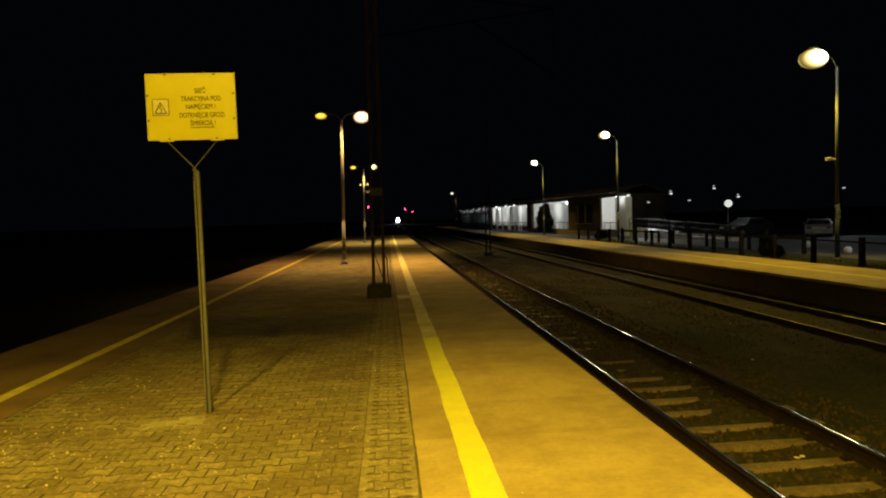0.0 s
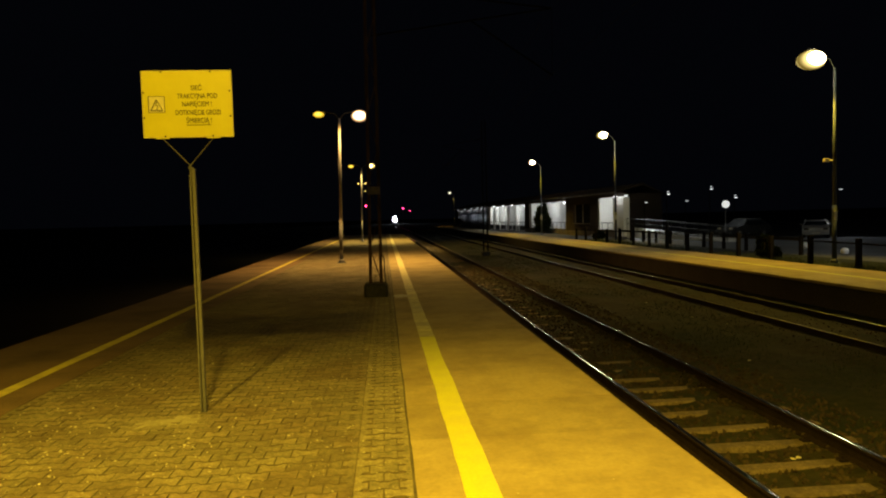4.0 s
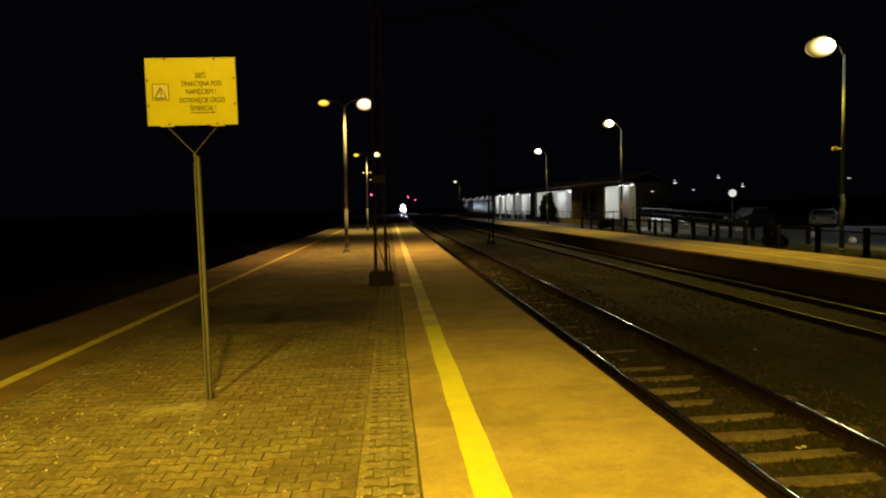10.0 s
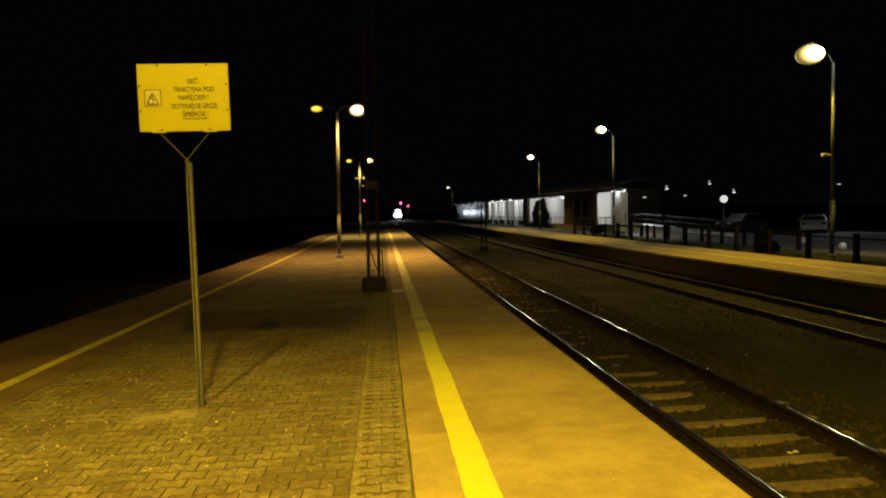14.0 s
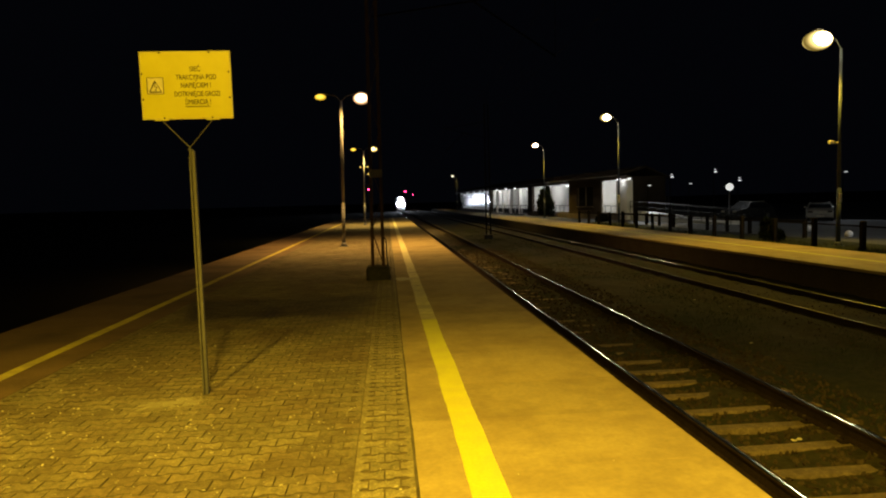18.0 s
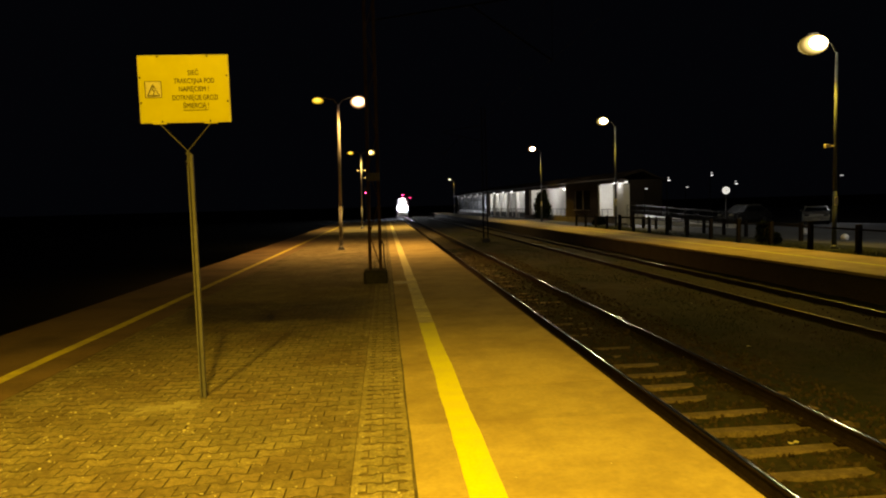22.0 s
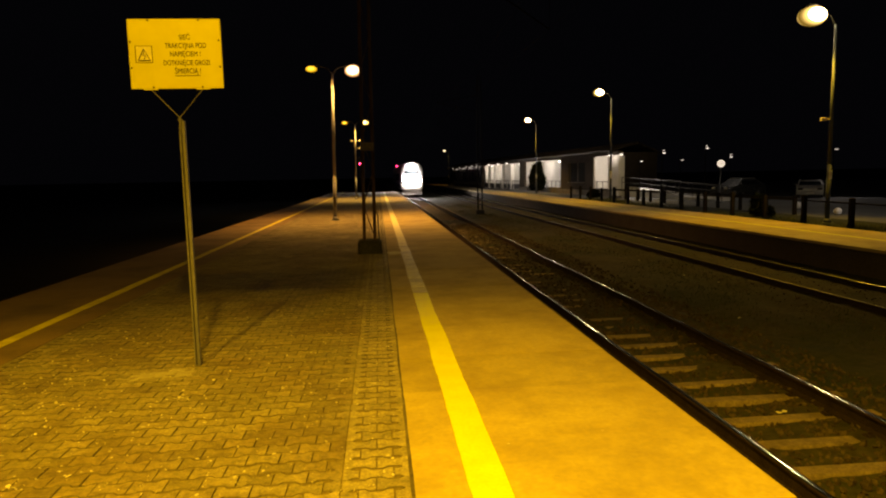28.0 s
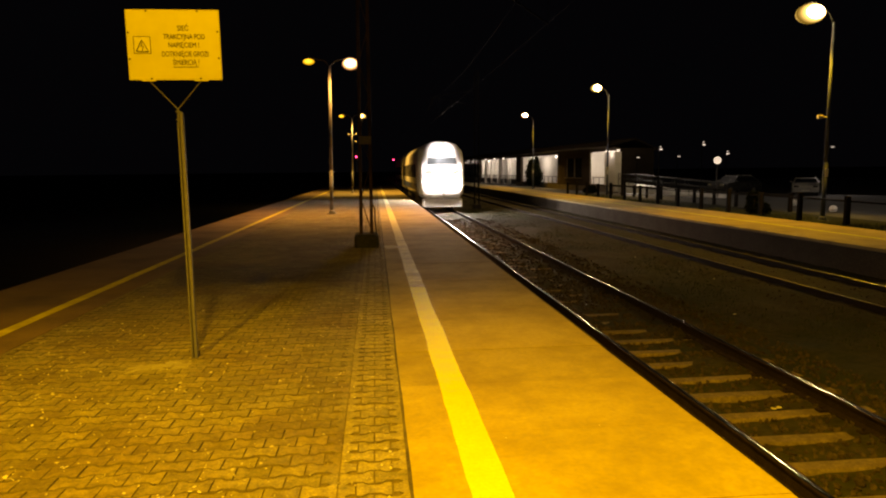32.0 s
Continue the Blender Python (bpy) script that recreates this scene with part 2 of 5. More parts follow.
STEEL = shade("polished_rail_head", (0.7, 0.7, 0.7), (0.85, 0.85, 0.85), 0.16, metal=1.0, grain=20, patch=3, stain=(0.55, 0.53, 0.5), stain_amount=0.4, bump=0.0)
STEEL_DULL = shade("dull_rail_head", (0.02, 0.016, 0.013), (0.04, 0.034, 0.03), 0.42, metal=0.7, grain=25, patch=1.5, stain=(0.1, 0.06, 0.04), stain_amount=0.7, bump=0.06)
GALV = shade("galvanised_steel", (0.118, 0.128, 0.19), (0.172, 0.185, 0.27), 0.6, metal=0.2, grain=25, patch=4, stain=(0.25, 0.255, 0.3), bump=0.05)
POSTSTEEL = shade("dull_post_steel", (0.085, 0.088, 0.12), (0.125, 0.13, 0.17), 0.65, metal=0.15, grain=30, patch=5, stain=(0.07, 0.066, 0.07), stain_amount=0.6, bump=0.08)
PAINTED = shade("grey_lamp_paint", (0.06, 0.06, 0.058), (0.1, 0.1, 0.097), 0.6, metal=0.2, grain=30, patch=3, bump=0.05)
POLEGREY = shade("grey_pole_paint", (0.045, 0.058, 0.085), (0.062, 0.08, 0.112), 0.6, grain=30, patch=3, stain=(0.045, 0.058, 0.08), bump=0.05)
HOUSING = shade("lamp_housing_grey", (0.1, 0.1, 0.1), (0.16, 0.16, 0.16), 0.5, grain=30, patch=4, bump=0.03)
MASTSTEEL = shade("rusty_mast_steel", (0.045, 0.03, 0.022), (0.09, 0.06, 0.045), 0.75, metal=0.2, grain=28, patch=3, stain=(0.03, 0.02, 0.015), bump=0.25, spec=0.08)
FOOTING = shade("mast_footing_concrete", (0.03, 0.03, 0.032), (0.06, 0.06, 0.062), 0.9, grain=30, patch=3, bump=0.4, spec=0.08)
SIGNFACE = shade("sign_yellow_sheet", (0.574, 0.552, 0.02), (0.611, 0.594, 0.0273), 0.45, grain=8, patch=3, stain=(0.685, 0.667, 0.0364), stain_amount=0.35, bump=0.02)
RIM = shade("paler_sign_edge", (0.56, 0.55, 0.12), (0.66, 0.64, 0.2), 0.5, grain=30, patch=6, bump=0.02)
SYMBOL = shade("paler_symbol_ground", (0.66, 0.64, 0.34), (0.72, 0.7, 0.42), 0.45, grain=20, patch=6, bump=0.0)
BLACK = shade("black_print", (0.01, 0.01, 0.01), (0.02, 0.018, 0.016), 0.5, grain=60, patch=6, bump=0.0)
PRINT = shade("faded_dark_print", (0.016, 0.0145, 0.009), (0.03, 0.027, 0.016), 0.5, grain=60, patch=6, bump=0.0)
# night darkness put into the colour, so lamplight hardly shows on it
NEARBLACK = shade("near_black_finish", (0.003, 0.003, 0.003), (0.007, 0.0065, 0.006), 0.85, grain=30, patch=3, bump=0.05, spec=0.08)
WIRE = shade("copper_wire", (0.012, 0.010, 0.008), (0.02, 0.017, 0.014), 0.8, metal=0.1, grain=20, patch=2, bump=0.0, spec=0.08)
GRASS = shade("dry_grass", (0.032, 0.042, 0.02), (0.06, 0.068, 0.034), 0.85, grain=8, patch=1, bump=0.0, vary=0.3, island=True, spec=0.08)
LEAF = shade("bush_leaf", (0.003, 0.005, 0.002), (0.008, 0.012, 0.005), 0.7, grain=10, patch=2, bump=0.0, vary=0.35, island=True, spec=0.02)
BARK = shade("bush_bark", (0.05, 0.035, 0.025), (0.1, 0.075, 0.05), 0.9, grain=30, patch=5, bump=0.5, spec=0.08)
LOT = shade("car_park_asphalt", (0.065, 0.07, 0.075), (0.11, 0.118, 0.125), 0.85, grain=40, patch=0.3, stain=(0.06, 0.06, 0.06), bump=0.2, spec=0.08)
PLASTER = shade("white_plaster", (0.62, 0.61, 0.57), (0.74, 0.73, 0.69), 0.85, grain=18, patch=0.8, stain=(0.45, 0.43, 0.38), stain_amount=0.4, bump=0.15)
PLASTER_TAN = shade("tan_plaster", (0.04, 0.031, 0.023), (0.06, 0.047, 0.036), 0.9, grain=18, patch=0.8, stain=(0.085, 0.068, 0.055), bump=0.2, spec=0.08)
PLINTH = shade("dark_plinth", (0.10, 0.085, 0.07), (0.17, 0.145, 0.12), 0.9, grain=20, patch=1.5, bump=0.3)
ROOF = shade("brown_roof_sheet", (0.014, 0.011, 0.009), (0.026, 0.021, 0.017), 0.8, grain=12, patch=0.8, bump=0.2, spec=0.05)
DARKMETAL = shade("dark_painted_metal", (0.025, 0.025, 0.025), (0.05, 0.05, 0.048), 0.6, metal=0.2, grain=30, patch=3, bump=0.05)
WOODPOST = shade("weathered_wood_post", (0.006, 0.005, 0.004), (0.014, 0.012, 0.010), 0.9, grain=22, patch=3, bump=0.5, vary=0.2, spec=0.08)
RAILPAINT = shade("white_handrail_paint", (0.5, 0.5, 0.48), (0.62, 0.62, 0.6), 0.5, grain=25, patch=3, bump=0.04)
HANDRAIL = shade("grey_handrail_steel", (0.018, 0.019, 0.019), (0.032, 0.034, 0.034), 0.6, grain=25, patch=3, bump=0.04, spec=0.2)
RAMPFLOOR = shade("pale_ramp_concrete", (0.52, 0.52, 0.5), (0.66, 0.66, 0.63), 0.85, grain=18, patch=0.8, stain=(0.35, 0.35, 0.33), stain_amount=0.5, bump=0.15)
TRAINSHELL = shade("white_train_paint", (0.68, 0.69, 0.7), (0.76, 0.77, 0.78), 0.35, grain=6, patch=1, stain=(0.5, 0.5, 0.48), stain_amount=0.3, bump=0.01)
TRAINBLUE = shade("blue_train_band", (0.03, 0.06, 0.2), (0.05, 0.09, 0.26), 0.35, grain=6, patch=1, bump=0.01)
UNDER = shade("train_underframe", (0.03, 0.028, 0.026), (0.06, 0.055, 0.05), 0.85, grain=15, patch=2, bump=0.2)
RUBBER = shade("black_rubber", (0.015, 0.015, 0.015), (0.03, 0.03, 0.03), 0.85, grain=30, patch=4, bump=0.1)
CARDARK = shade("dark_car_paint", (0.05, 0.054, 0.056), (0.07, 0.074, 0.076), 0.25, metal=0.3, grain=6, patch=1, bump=0.0)
CARMID = shade("pale_grey_car_paint", (0.3, 0.305, 0.31), (0.38, 0.385, 0.39), 0.3, metal=0.2, grain=6, patch=1, bump=0.0)
CARSILVER = shade("silver_car_paint", (0.3, 0.31, 0.32), (0.38, 0.39, 0.4), 0.3, metal=0.5, grain=6, patch=1, bump=0.0)
LITTER = shade("pale_litter", (0.5, 0.48, 0.42), (0.7, 0.68, 0.6), 0.8, grain=20, patch=4, bump=0.1)
CLOCKHAND = shade("clock_hand_black", (0.01, 0.01, 0.01), (0.02, 0.02, 0.02), 0.5, grain=20, patch=3, bump=0.0)
STONEWHITE = shade("whitewashed_stone", (0.72, 0.74, 0.76), (0.82, 0.84, 0.86), 0.85, grain=20, patch=4, bump=0.3)
PANE = shade("plain_grey_pane", (0.06, 0.075, 0.09), (0.1, 0.12, 0.14), 0.1, grain=2, patch=0.4, stain=(0.05, 0.06, 0.07), stain_amount=0.6, bump=0.0, spec=0.5)
WINGPANE = shade("pale_grey_pane", (0.11, 0.135, 0.145), (0.16, 0.19, 0.2), 0.15, grain=2, patch=0.4, stain=(0.1, 0.12, 0.13), stain_amount=0.6, bump=0.0, spec=0.22)
DARKGLASS = shade("dark_window_glass", (0.012, 0.015, 0.018), (0.02, 0.024, 0.028), 0.06, grain=3, patch=0.5, bump=0.0, spec=0.8)
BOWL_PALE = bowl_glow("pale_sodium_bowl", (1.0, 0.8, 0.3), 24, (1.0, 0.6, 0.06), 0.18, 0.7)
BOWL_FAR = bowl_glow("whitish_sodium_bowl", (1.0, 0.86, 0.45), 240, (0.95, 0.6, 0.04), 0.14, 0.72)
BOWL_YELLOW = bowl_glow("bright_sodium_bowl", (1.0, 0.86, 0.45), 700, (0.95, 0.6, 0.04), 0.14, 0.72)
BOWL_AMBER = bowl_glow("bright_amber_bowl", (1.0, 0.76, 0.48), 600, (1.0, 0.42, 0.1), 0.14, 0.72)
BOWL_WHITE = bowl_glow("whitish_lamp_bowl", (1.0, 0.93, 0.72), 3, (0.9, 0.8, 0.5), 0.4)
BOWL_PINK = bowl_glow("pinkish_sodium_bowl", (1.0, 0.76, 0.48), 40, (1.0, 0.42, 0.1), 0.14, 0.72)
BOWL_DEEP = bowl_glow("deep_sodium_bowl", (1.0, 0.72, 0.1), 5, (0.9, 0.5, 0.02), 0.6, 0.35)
LAMP_WHITE = glow("white_lamp_glass", (0.95, 0.97, 1.0), 2.2)
LAMP_MID = glow("white_street_lamp", (0.95, 0.97, 1.0), 1.2)
LAMP_SMALL = glow("small_white_lamp", (0.95, 0.98, 1.0), 0.6)
CLOCKFACE = glow("backlit_clock_face", (0.95, 0.97, 0.93), 0.85)
HEADLIGHT = glow("headlight_lens", (0.80, 0.89, 1.0), 680)
RED_LAMP = glow("red_signal_lens", (1.0, 0.03, 0.14), 30)


# ---- mesh helpers ----
def mesh_of(bm, name, mats):
    me = bpy.data.meshes.new(name)
    bm.normal_update()
    bm.to_mesh(me)
    bm.free()
    for m in mats if isinstance(mats, (list, tuple)) else [mats]:
        me.materials.append(m)
    return me


def part(name, bm, material, parent=None, label="", smooth=False):
    me = mesh_of(bm, name, material)
    if smooth:
        me.polygons.foreach_set("use_smooth", [True] * len(me.polygons))
    ob = new(name, me)
    ob.parent = parent
    if label:
        ob["label"] = label
    return ob


def empty(name, place=(0, 0, 0), label="", category="", group="", kind="", rz=0.0):
    ob = new(name)
    ob.empty_display_size = 0.2
    ob.location = place
    ob.rotation_euler = (0, 0, radians(rz))
    return tagged(ob, label, category, group, kind)


def box(bm, x0, x1, y0, y1, z0, z1, bevel=0.0, slot=0):
    """A box, with its top and side edges cut off when bevel is given."""
    b = bevel
    if not b:
        v = [bm.verts.new(p) for p in ((x0, y0, z0), (x1, y0, z0), (x1, y1, z0), (x0, y1, z0), (x0, y0, z1), (x1, y0, z1), (x1, y1, z1), (x0, y1, z1))]
        fs = [(3, 2, 1, 0), (4, 5, 6, 7), (0, 1, 5, 4), (1, 2, 6, 5), (2, 3, 7, 6), (3, 0, 4, 7)]
    else:
        def ring(i, z):
            return [(x0 + i, y0 + i + b, z), (x0 + i + b, y0 + i, z), (x1 - i - b, y0 + i, z), (x1 - i, y0 + i + b, z), (x1 - i, y1 - i - b, z), (x1 - i - b, y1 - i, z), (x0 + i + b, y1 - i, z), (x0 + i, y1 - i - b, z)]
        v = [bm.verts.new(p) for p in ring(0, z0) + ring(0, z1 - b) + ring(b, z1)]
        fs = [tuple(range(7, -1, -1)), tuple(range(16, 24))]
        for r in (0, 8):
            fs += [(r + k, r + (k + 1) % 8, r + 8 + (k + 1) % 8, r + 8 + k) for k in range(8)]
    for f in fs:
        bm.faces.new([v[k] for k in f]).material_index = slot


def tube(bm, p0, p1, r0, r1=None, n=10, caps=True, slot=0):
    """A round bar from p0 to p1."""
    r1 = r0 if r1 is None else r1
    p0, p1 = Vector(p0), Vector(p1)
    q = (p1 - p0).to_track_quat("Z", "Y")
    rings = []
    for p, r in ((p0, r0), (p1, r1)):
        rings.append([bm.verts.new(p + q @ Vector((r * math.cos(2 * math.pi * k / n), r * math.sin(2 * math.pi * k / n), 0))) for k in range(n)])
    for k in range(n):
        bm.faces.new((rings[0][k], rings[0][(k + 1) % n], rings[1][(k + 1) % n], rings[1][k])).material_index = slot
    if caps:
        bm.faces.new(rings[0][::-1]).material_index = slot
        bm.faces.new(rings[1]).material_index = slot


def path_tube(bm, pts, r, n=6):
    for a, b in zip(pts, pts[1:]):
        tube(bm, a, b, r, r, n)


def lathe(bm, profile, centre=(0, 0, 0), n=14, axis="z", squash=(1, 1, 1)):
    """Turns (radius, height) rows about an axis."""
    rows = []
    for r, h in profile:
        row = []
        for k in range(n):
            a = 2 * math.pi * k / n
            p = (r * math.cos(a), r * math.sin(a), h)
            if axis == "y":
                p = (p[0], h, p[1])
            row.append(bm.verts.new((centre[0] + p[0] * squash[0], centre[1] + p[1] * squash[1], centre[2] + p[2] * squash[2])))
        rows.append(row)
    for a, b in zip(rows, rows[1:]):
        for k in range(n):
            bm.faces.new((a[k], a[(k + 1) % n], b[(k + 1) % n], b[k]))
    bm.faces.new(rows[0][::-1])
    bm.faces.new(rows[-1])


def beam(bm, p0, p1, w, t):
    """A rectangular bar from p0 to p1: w wide, t thick."""
    p0, p1 = Vector(p0), Vector(p1)
    q = (p1 - p0).to_track_quat("Z", "Y")
    v = []
    for p in (p0, p1):
        for a, b in ((-w, -t), (w, -t), (w, t), (-w, t)):
            v.append(bm.verts.new(p + q @ Vector((a / 2, b / 2, 0))))
    for f in ((3, 2, 1, 0), (4, 5, 6, 7), (0, 1, 5, 4), (1, 2, 6, 5), (2, 3, 7, 6), (3, 0, 4, 7)):
        bm.faces.new([v[k] for k in f])


def sheet(name, xs, ys, height, material, label="", category="", kind="structure", slot=None):
    """A sheet over the grid xs by ys whose height is a function of x and y."""
    xs, ys = list(xs), list(ys)
    verts = [(x, y, height(x, y)) for y in ys for x in xs]
    w = len(xs)
    faces = [(j * w + i, j * w + i + 1, (j + 1) * w + i + 1, (j + 1) * w + i) for j in range(len(ys) - 1) for i in range(w - 1)]
    me = bpy.data.meshes.new(name)
    me.from_pydata(verts, [], faces)
    me.materials.append(material)
    me.polygons.foreach_set("use_smooth", [True] * len(me.polygons))
    return tagged(new(name, me), label, category, kind=kind)


def mesh_from(name, verts, faces, material, edge=None):
    """A mesh from rows; faces that are quads take the edge material, when it is given."""
    me = bpy.data.meshes.new(name)
    me.from_pydata(verts, [], faces)
    me.materials.append(material)
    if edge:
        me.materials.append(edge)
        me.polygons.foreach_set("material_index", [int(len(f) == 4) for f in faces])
    return me


# ---- ground and tracks ----
RAIL_TOP = -0.651
BED = -0.875
EDGE_R, EDGE_L = 2.138, -5.617
FAR_EDGE, FAR_TOP = 11.04, -0.107
END_Y = 78.0


def xoff(y):
    """How far the line drifts to the right in the distance."""
    def s(a, b):
        k = min(max((y - a) / (b - a), 0), 1)
        return k * k * (3 - 2 * k)
    return 2.0 * s(190, 270) + 1.5 * s(400, 450)


def bed_height(x, y):
    z = BED + 0.035 * noise.noise((x * 1.7, y * 1.7, 0)) + 0.02 * noise.noise((x * 6, y * 6, 3))
    if x < 5.4:
        z += 0.008 + 0.037 * min(max((y - 7.6) / 3.5, 0), 1)
        k = min(max((x - 3.9) / 0.7, 0), 1)
        z += 0.034 * k * k * (3 - 2 * k) + 0.02 * noise.noise((x * 2, y * 0.9, 7))
    elif x > 7.4:
        k = min((x - 7.4) / 0.8, 1)
        z += 0.1 * k * k * (3 - 2 * k)
    if 5.6 < x < 7.6:
        z += 0.06 * math.sin((x - 5.6) / 2 * math.pi)
    return z


sheet("ground", [-3000, -400, -60, -20, -9, -5.5, -1, 3, 7, 11, 14, 25, 60, 400, 3000], [-3000, -400, -60, -20, -5, 10, 30, 60, 100, 200, 600, 3000], lambda x, y: -1.02, VERGE, "bare soil around the station, coloured near black as unlit", "ground")
sheet("trackbed", [2.15 + 0.16 * k for k in range(57)], [-30 + 2 * k for k in range(14)] + [-2 + 0.2 * k for k in range(200)], bed_height, SOIL, "brown dirty trackbed between the two platforms", "trackbed")
sheet("trackbed_far", [2.15 + 0.75 * k for k in range(13)], [38 + 4 * k for k in range(110)], lambda x, y: BED + 0.03 * noise.noise((x, y * 0.5, 0)) - 0.001 + (0.1 if x > 7.8 else 0.0), SOIL, "brown dirty trackbed running into the dark", "trackbed")


def rail_mesh(x, y0, y1, step, head, cant):
    prof = [(-0.07, 0), (0.07, 0), (0.07, 0.012), (0.012, 0.03), (0.012, 0.125), (0.034, 0.137), (0.036, 0.156), (0.033, 0.165), (0.026, 0.1708), (0.010, 0.1722), (-0.010, 0.1722), (-0.026, 0.1708), (-0.033, 0.165), (-0.036, 0.156), (-0.034, 0.137), (-0.012, 0.125), (-0.012, 0.03), (-0.07, 0.012)]
    ys, y = [], y0
    while y < y1:
        ys.append(y)
        y += step
    ys.append(y1)
    verts = [(x + px + cant * pz + xoff(y), y, RAIL_TOP - 0.172 + pz - cant * px) for y in ys for px, pz in prof]
    k = len(prof)
    faces, mats = [], []
    for j in range(len(ys) - 1):
        for i in range(k):
            faces.append((j * k + i, (j + 1) * k + i, (j + 1) * k + (i + 1) % k, j * k + (i + 1) % k))
            mats.append(1 if i in (8, 9, 10) else 0)
    me = bpy.data.meshes.new("rail")
    me.from_pydata(verts, [], faces)
    me.materials.append(RUST)
    me.materials.append(head)
    me.polygons.foreach_set("material_index", mats)
    me.polygons.foreach_set("use_smooth", [4 < i % len(prof) < 13 for i in range(len(mats))])
    me.flip_normals()
    return me


def track(name, xs, head, label):
    root = empty(name, label=label, category="railway track", kind="structure")
    for k, x in enumerate(xs):
        ob = new("rail", rail_mesh(x, -30, 470, 5, head[k], 0.05 if k == 0 else -0.05))
        ob.parent = root
        ob["label"] = "rusty steel rail with a bright worn head"
    return root


near_track = track("track_1", (3.186, 4.686), (STEEL, STEEL), "railway track with polished rails on concrete sleepers")
far_track = track("track_2", (8.492, 9.992), (STEEL_DULL, STEEL), "duller railway track sunk in dirt beside the far platform")


def sleeper_bm():
    bm = bmesh.new()
    rows = []
    for z, w, l in ((-0.16, 0.125, 1.25), (-0.02, 0.088, 1.24), (-0.004, 0.078, 1.225), (0.0, 0.064, 1.21)):
        rows.append([bm.verts.new(p) for p in ((-l, -w, z), (l, -w, z), (l, w, z), (-l, w, z))])
    for a, b in zip(rows, rows[1:]):
        for k in range(4):
            bm.faces.new((a[k], a[(k + 1) % 4], b[(k + 1) % 4], b[k]))
    bm.faces.new(rows[-1])
    return bm


sleeper = mesh_of(sleeper_bm(), "sleeper", SLEEPER)
rng = random.Random(4)


def sleepers(root, cx, ys, sink):
    for y in ys:
        ob = new("sleeper", sleeper)
        ob.parent = root
        ob.location = (cx + rng.uniform(-0.03, 0.03), y + rng.uniform(-0.012, 0.012), RAIL_TOP - 0.178 - sink + rng.uniform(-0.006, 0.004))
        ob.rotation_euler = (rng.uniform(-0.01, 0.01), rng.uniform(-0.006, 0.006), rng.uniform(-0.012, 0.012))


sleepers(near_track, 3.936, [5.617 + 0.6 * k for k in range(-56, 60)], 0.0)
sleepers(far_track, 9.242, [5.3 + 0.6 * k for k in range(-54, 50)], 0.03)
verts, faces = [], []
for cx, k0, sink in ((3.936, 60, 0.0), (9.242, 50, 0.03)):
    for k in range(k0, 520):
        y, b, x = 5.617 + 0.6 * k, len(verts), cx + xoff(5.6 + 0.6 * k)
        z = RAIL_TOP - 0.178 - sink
        verts += [(x - 1.25, y - 0.14, z - 0.1), (x + 1.25, y - 0.14, z - 0.1), (x + 1.25, y + 0.14, z - 0.1), (x - 1.25, y + 0.14, z - 0.1), (x - 1.25, y - 0.08, z), (x + 1.25, y - 0.08, z), (x + 1.25, y + 0.08, z), (x - 1.25, y + 0.08, z)]
        faces += [(b + 4, b + 5, b + 6, b + 7), (b, b + 1, b + 5, b + 4), (b + 1, b + 2, b + 6, b + 5), (b + 2, b + 3, b + 7, b + 6), (b + 3, b, b + 4, b + 7)]
ob = new("sleepers_far", mesh_from("sleepers_far", verts, faces, SLEEPER))
ob.parent = near_track
ob["kind"] = "stuff"


def clip_bm():
    bm = bmesh.new()
    box(bm, -0.045, 0.045, -0.05, 0.05, 0, 0.022, 0.008)
    tube(bm, (0.0, 0, 0.0), (0.0, 0, 0.055), 0.016, 0.014, 6)
    return bm


clip = mesh_of(clip_bm(), "rail_clip", RUST)
for k in range(-5, 24):
    for x in (3.186, 4.686):
        for s in (-1, 1):
            ob = new("rail_clip", clip)
            ob.parent = near_track
            ob.location = (x + s * 0.115, 5.617 + 0.6 * k, RAIL_TOP - 0.178)


def scatter(name, count, area, size, material, label, category, flat=0.6, seed=1, z=bed_height, avoid=None):
    """Small broken stones lying about as one heap of stuff."""
    r = random.Random(seed)
    verts, faces = [], []
    base = [(1, 0, 0), (0.3, 0.95, 0), (-0.8, 0.6, 0), (-0.8, -0.6, 0), (0.3, -0.95, 0), (0, 0, 1), (0, 0, -1)]
    fs = [(0, 1, 5), (1, 2, 5), (2, 3, 5), (3, 4, 5), (4, 0, 5), (1, 0, 6), (2, 1, 6), (3, 2, 6), (4, 3, 6), (0, 4, 6)]
    for _ in range(count):
        u = r.random()
        x, y = r.uniform(area[0], area[1]), area[2] + (area[3] - area[2]) * u * u
        if avoid and avoid(x, y):
            continue
        s = size * r.uniform(0.5, 1.35)
        e = Euler((r.uniform(0, 6), r.uniform(0, 6), r.uniform(0, 6))) if flat > 0.2 else Euler((r.uniform(-0.2, 0.2), r.uniform(-0.2, 0.2), r.uniform(0, 6)))
        b = len(verts)
        zz = z(x, y) + s * 0.25
        for p in base:
            q = Vector((p[0] * r.uniform(0.8, 1.2), p[1] * r.uniform(0.7, 1.2), p[2] * flat))
            q.rotate(e)
            verts.append((x + q.x * s, y + q.y * s, zz + q.z * s))
        faces += [tuple(b + i for i in f) for f in fs]
    return tagged(new(name, mesh_from(name, verts, faces, material)), label, category, kind="stuff")


def between(x, y):
    k = (y - 5.617) / 0.6
    return abs(k - round(k)) < (0.17 if y < 11 else 0.06) and 2.75 < x < 5.1


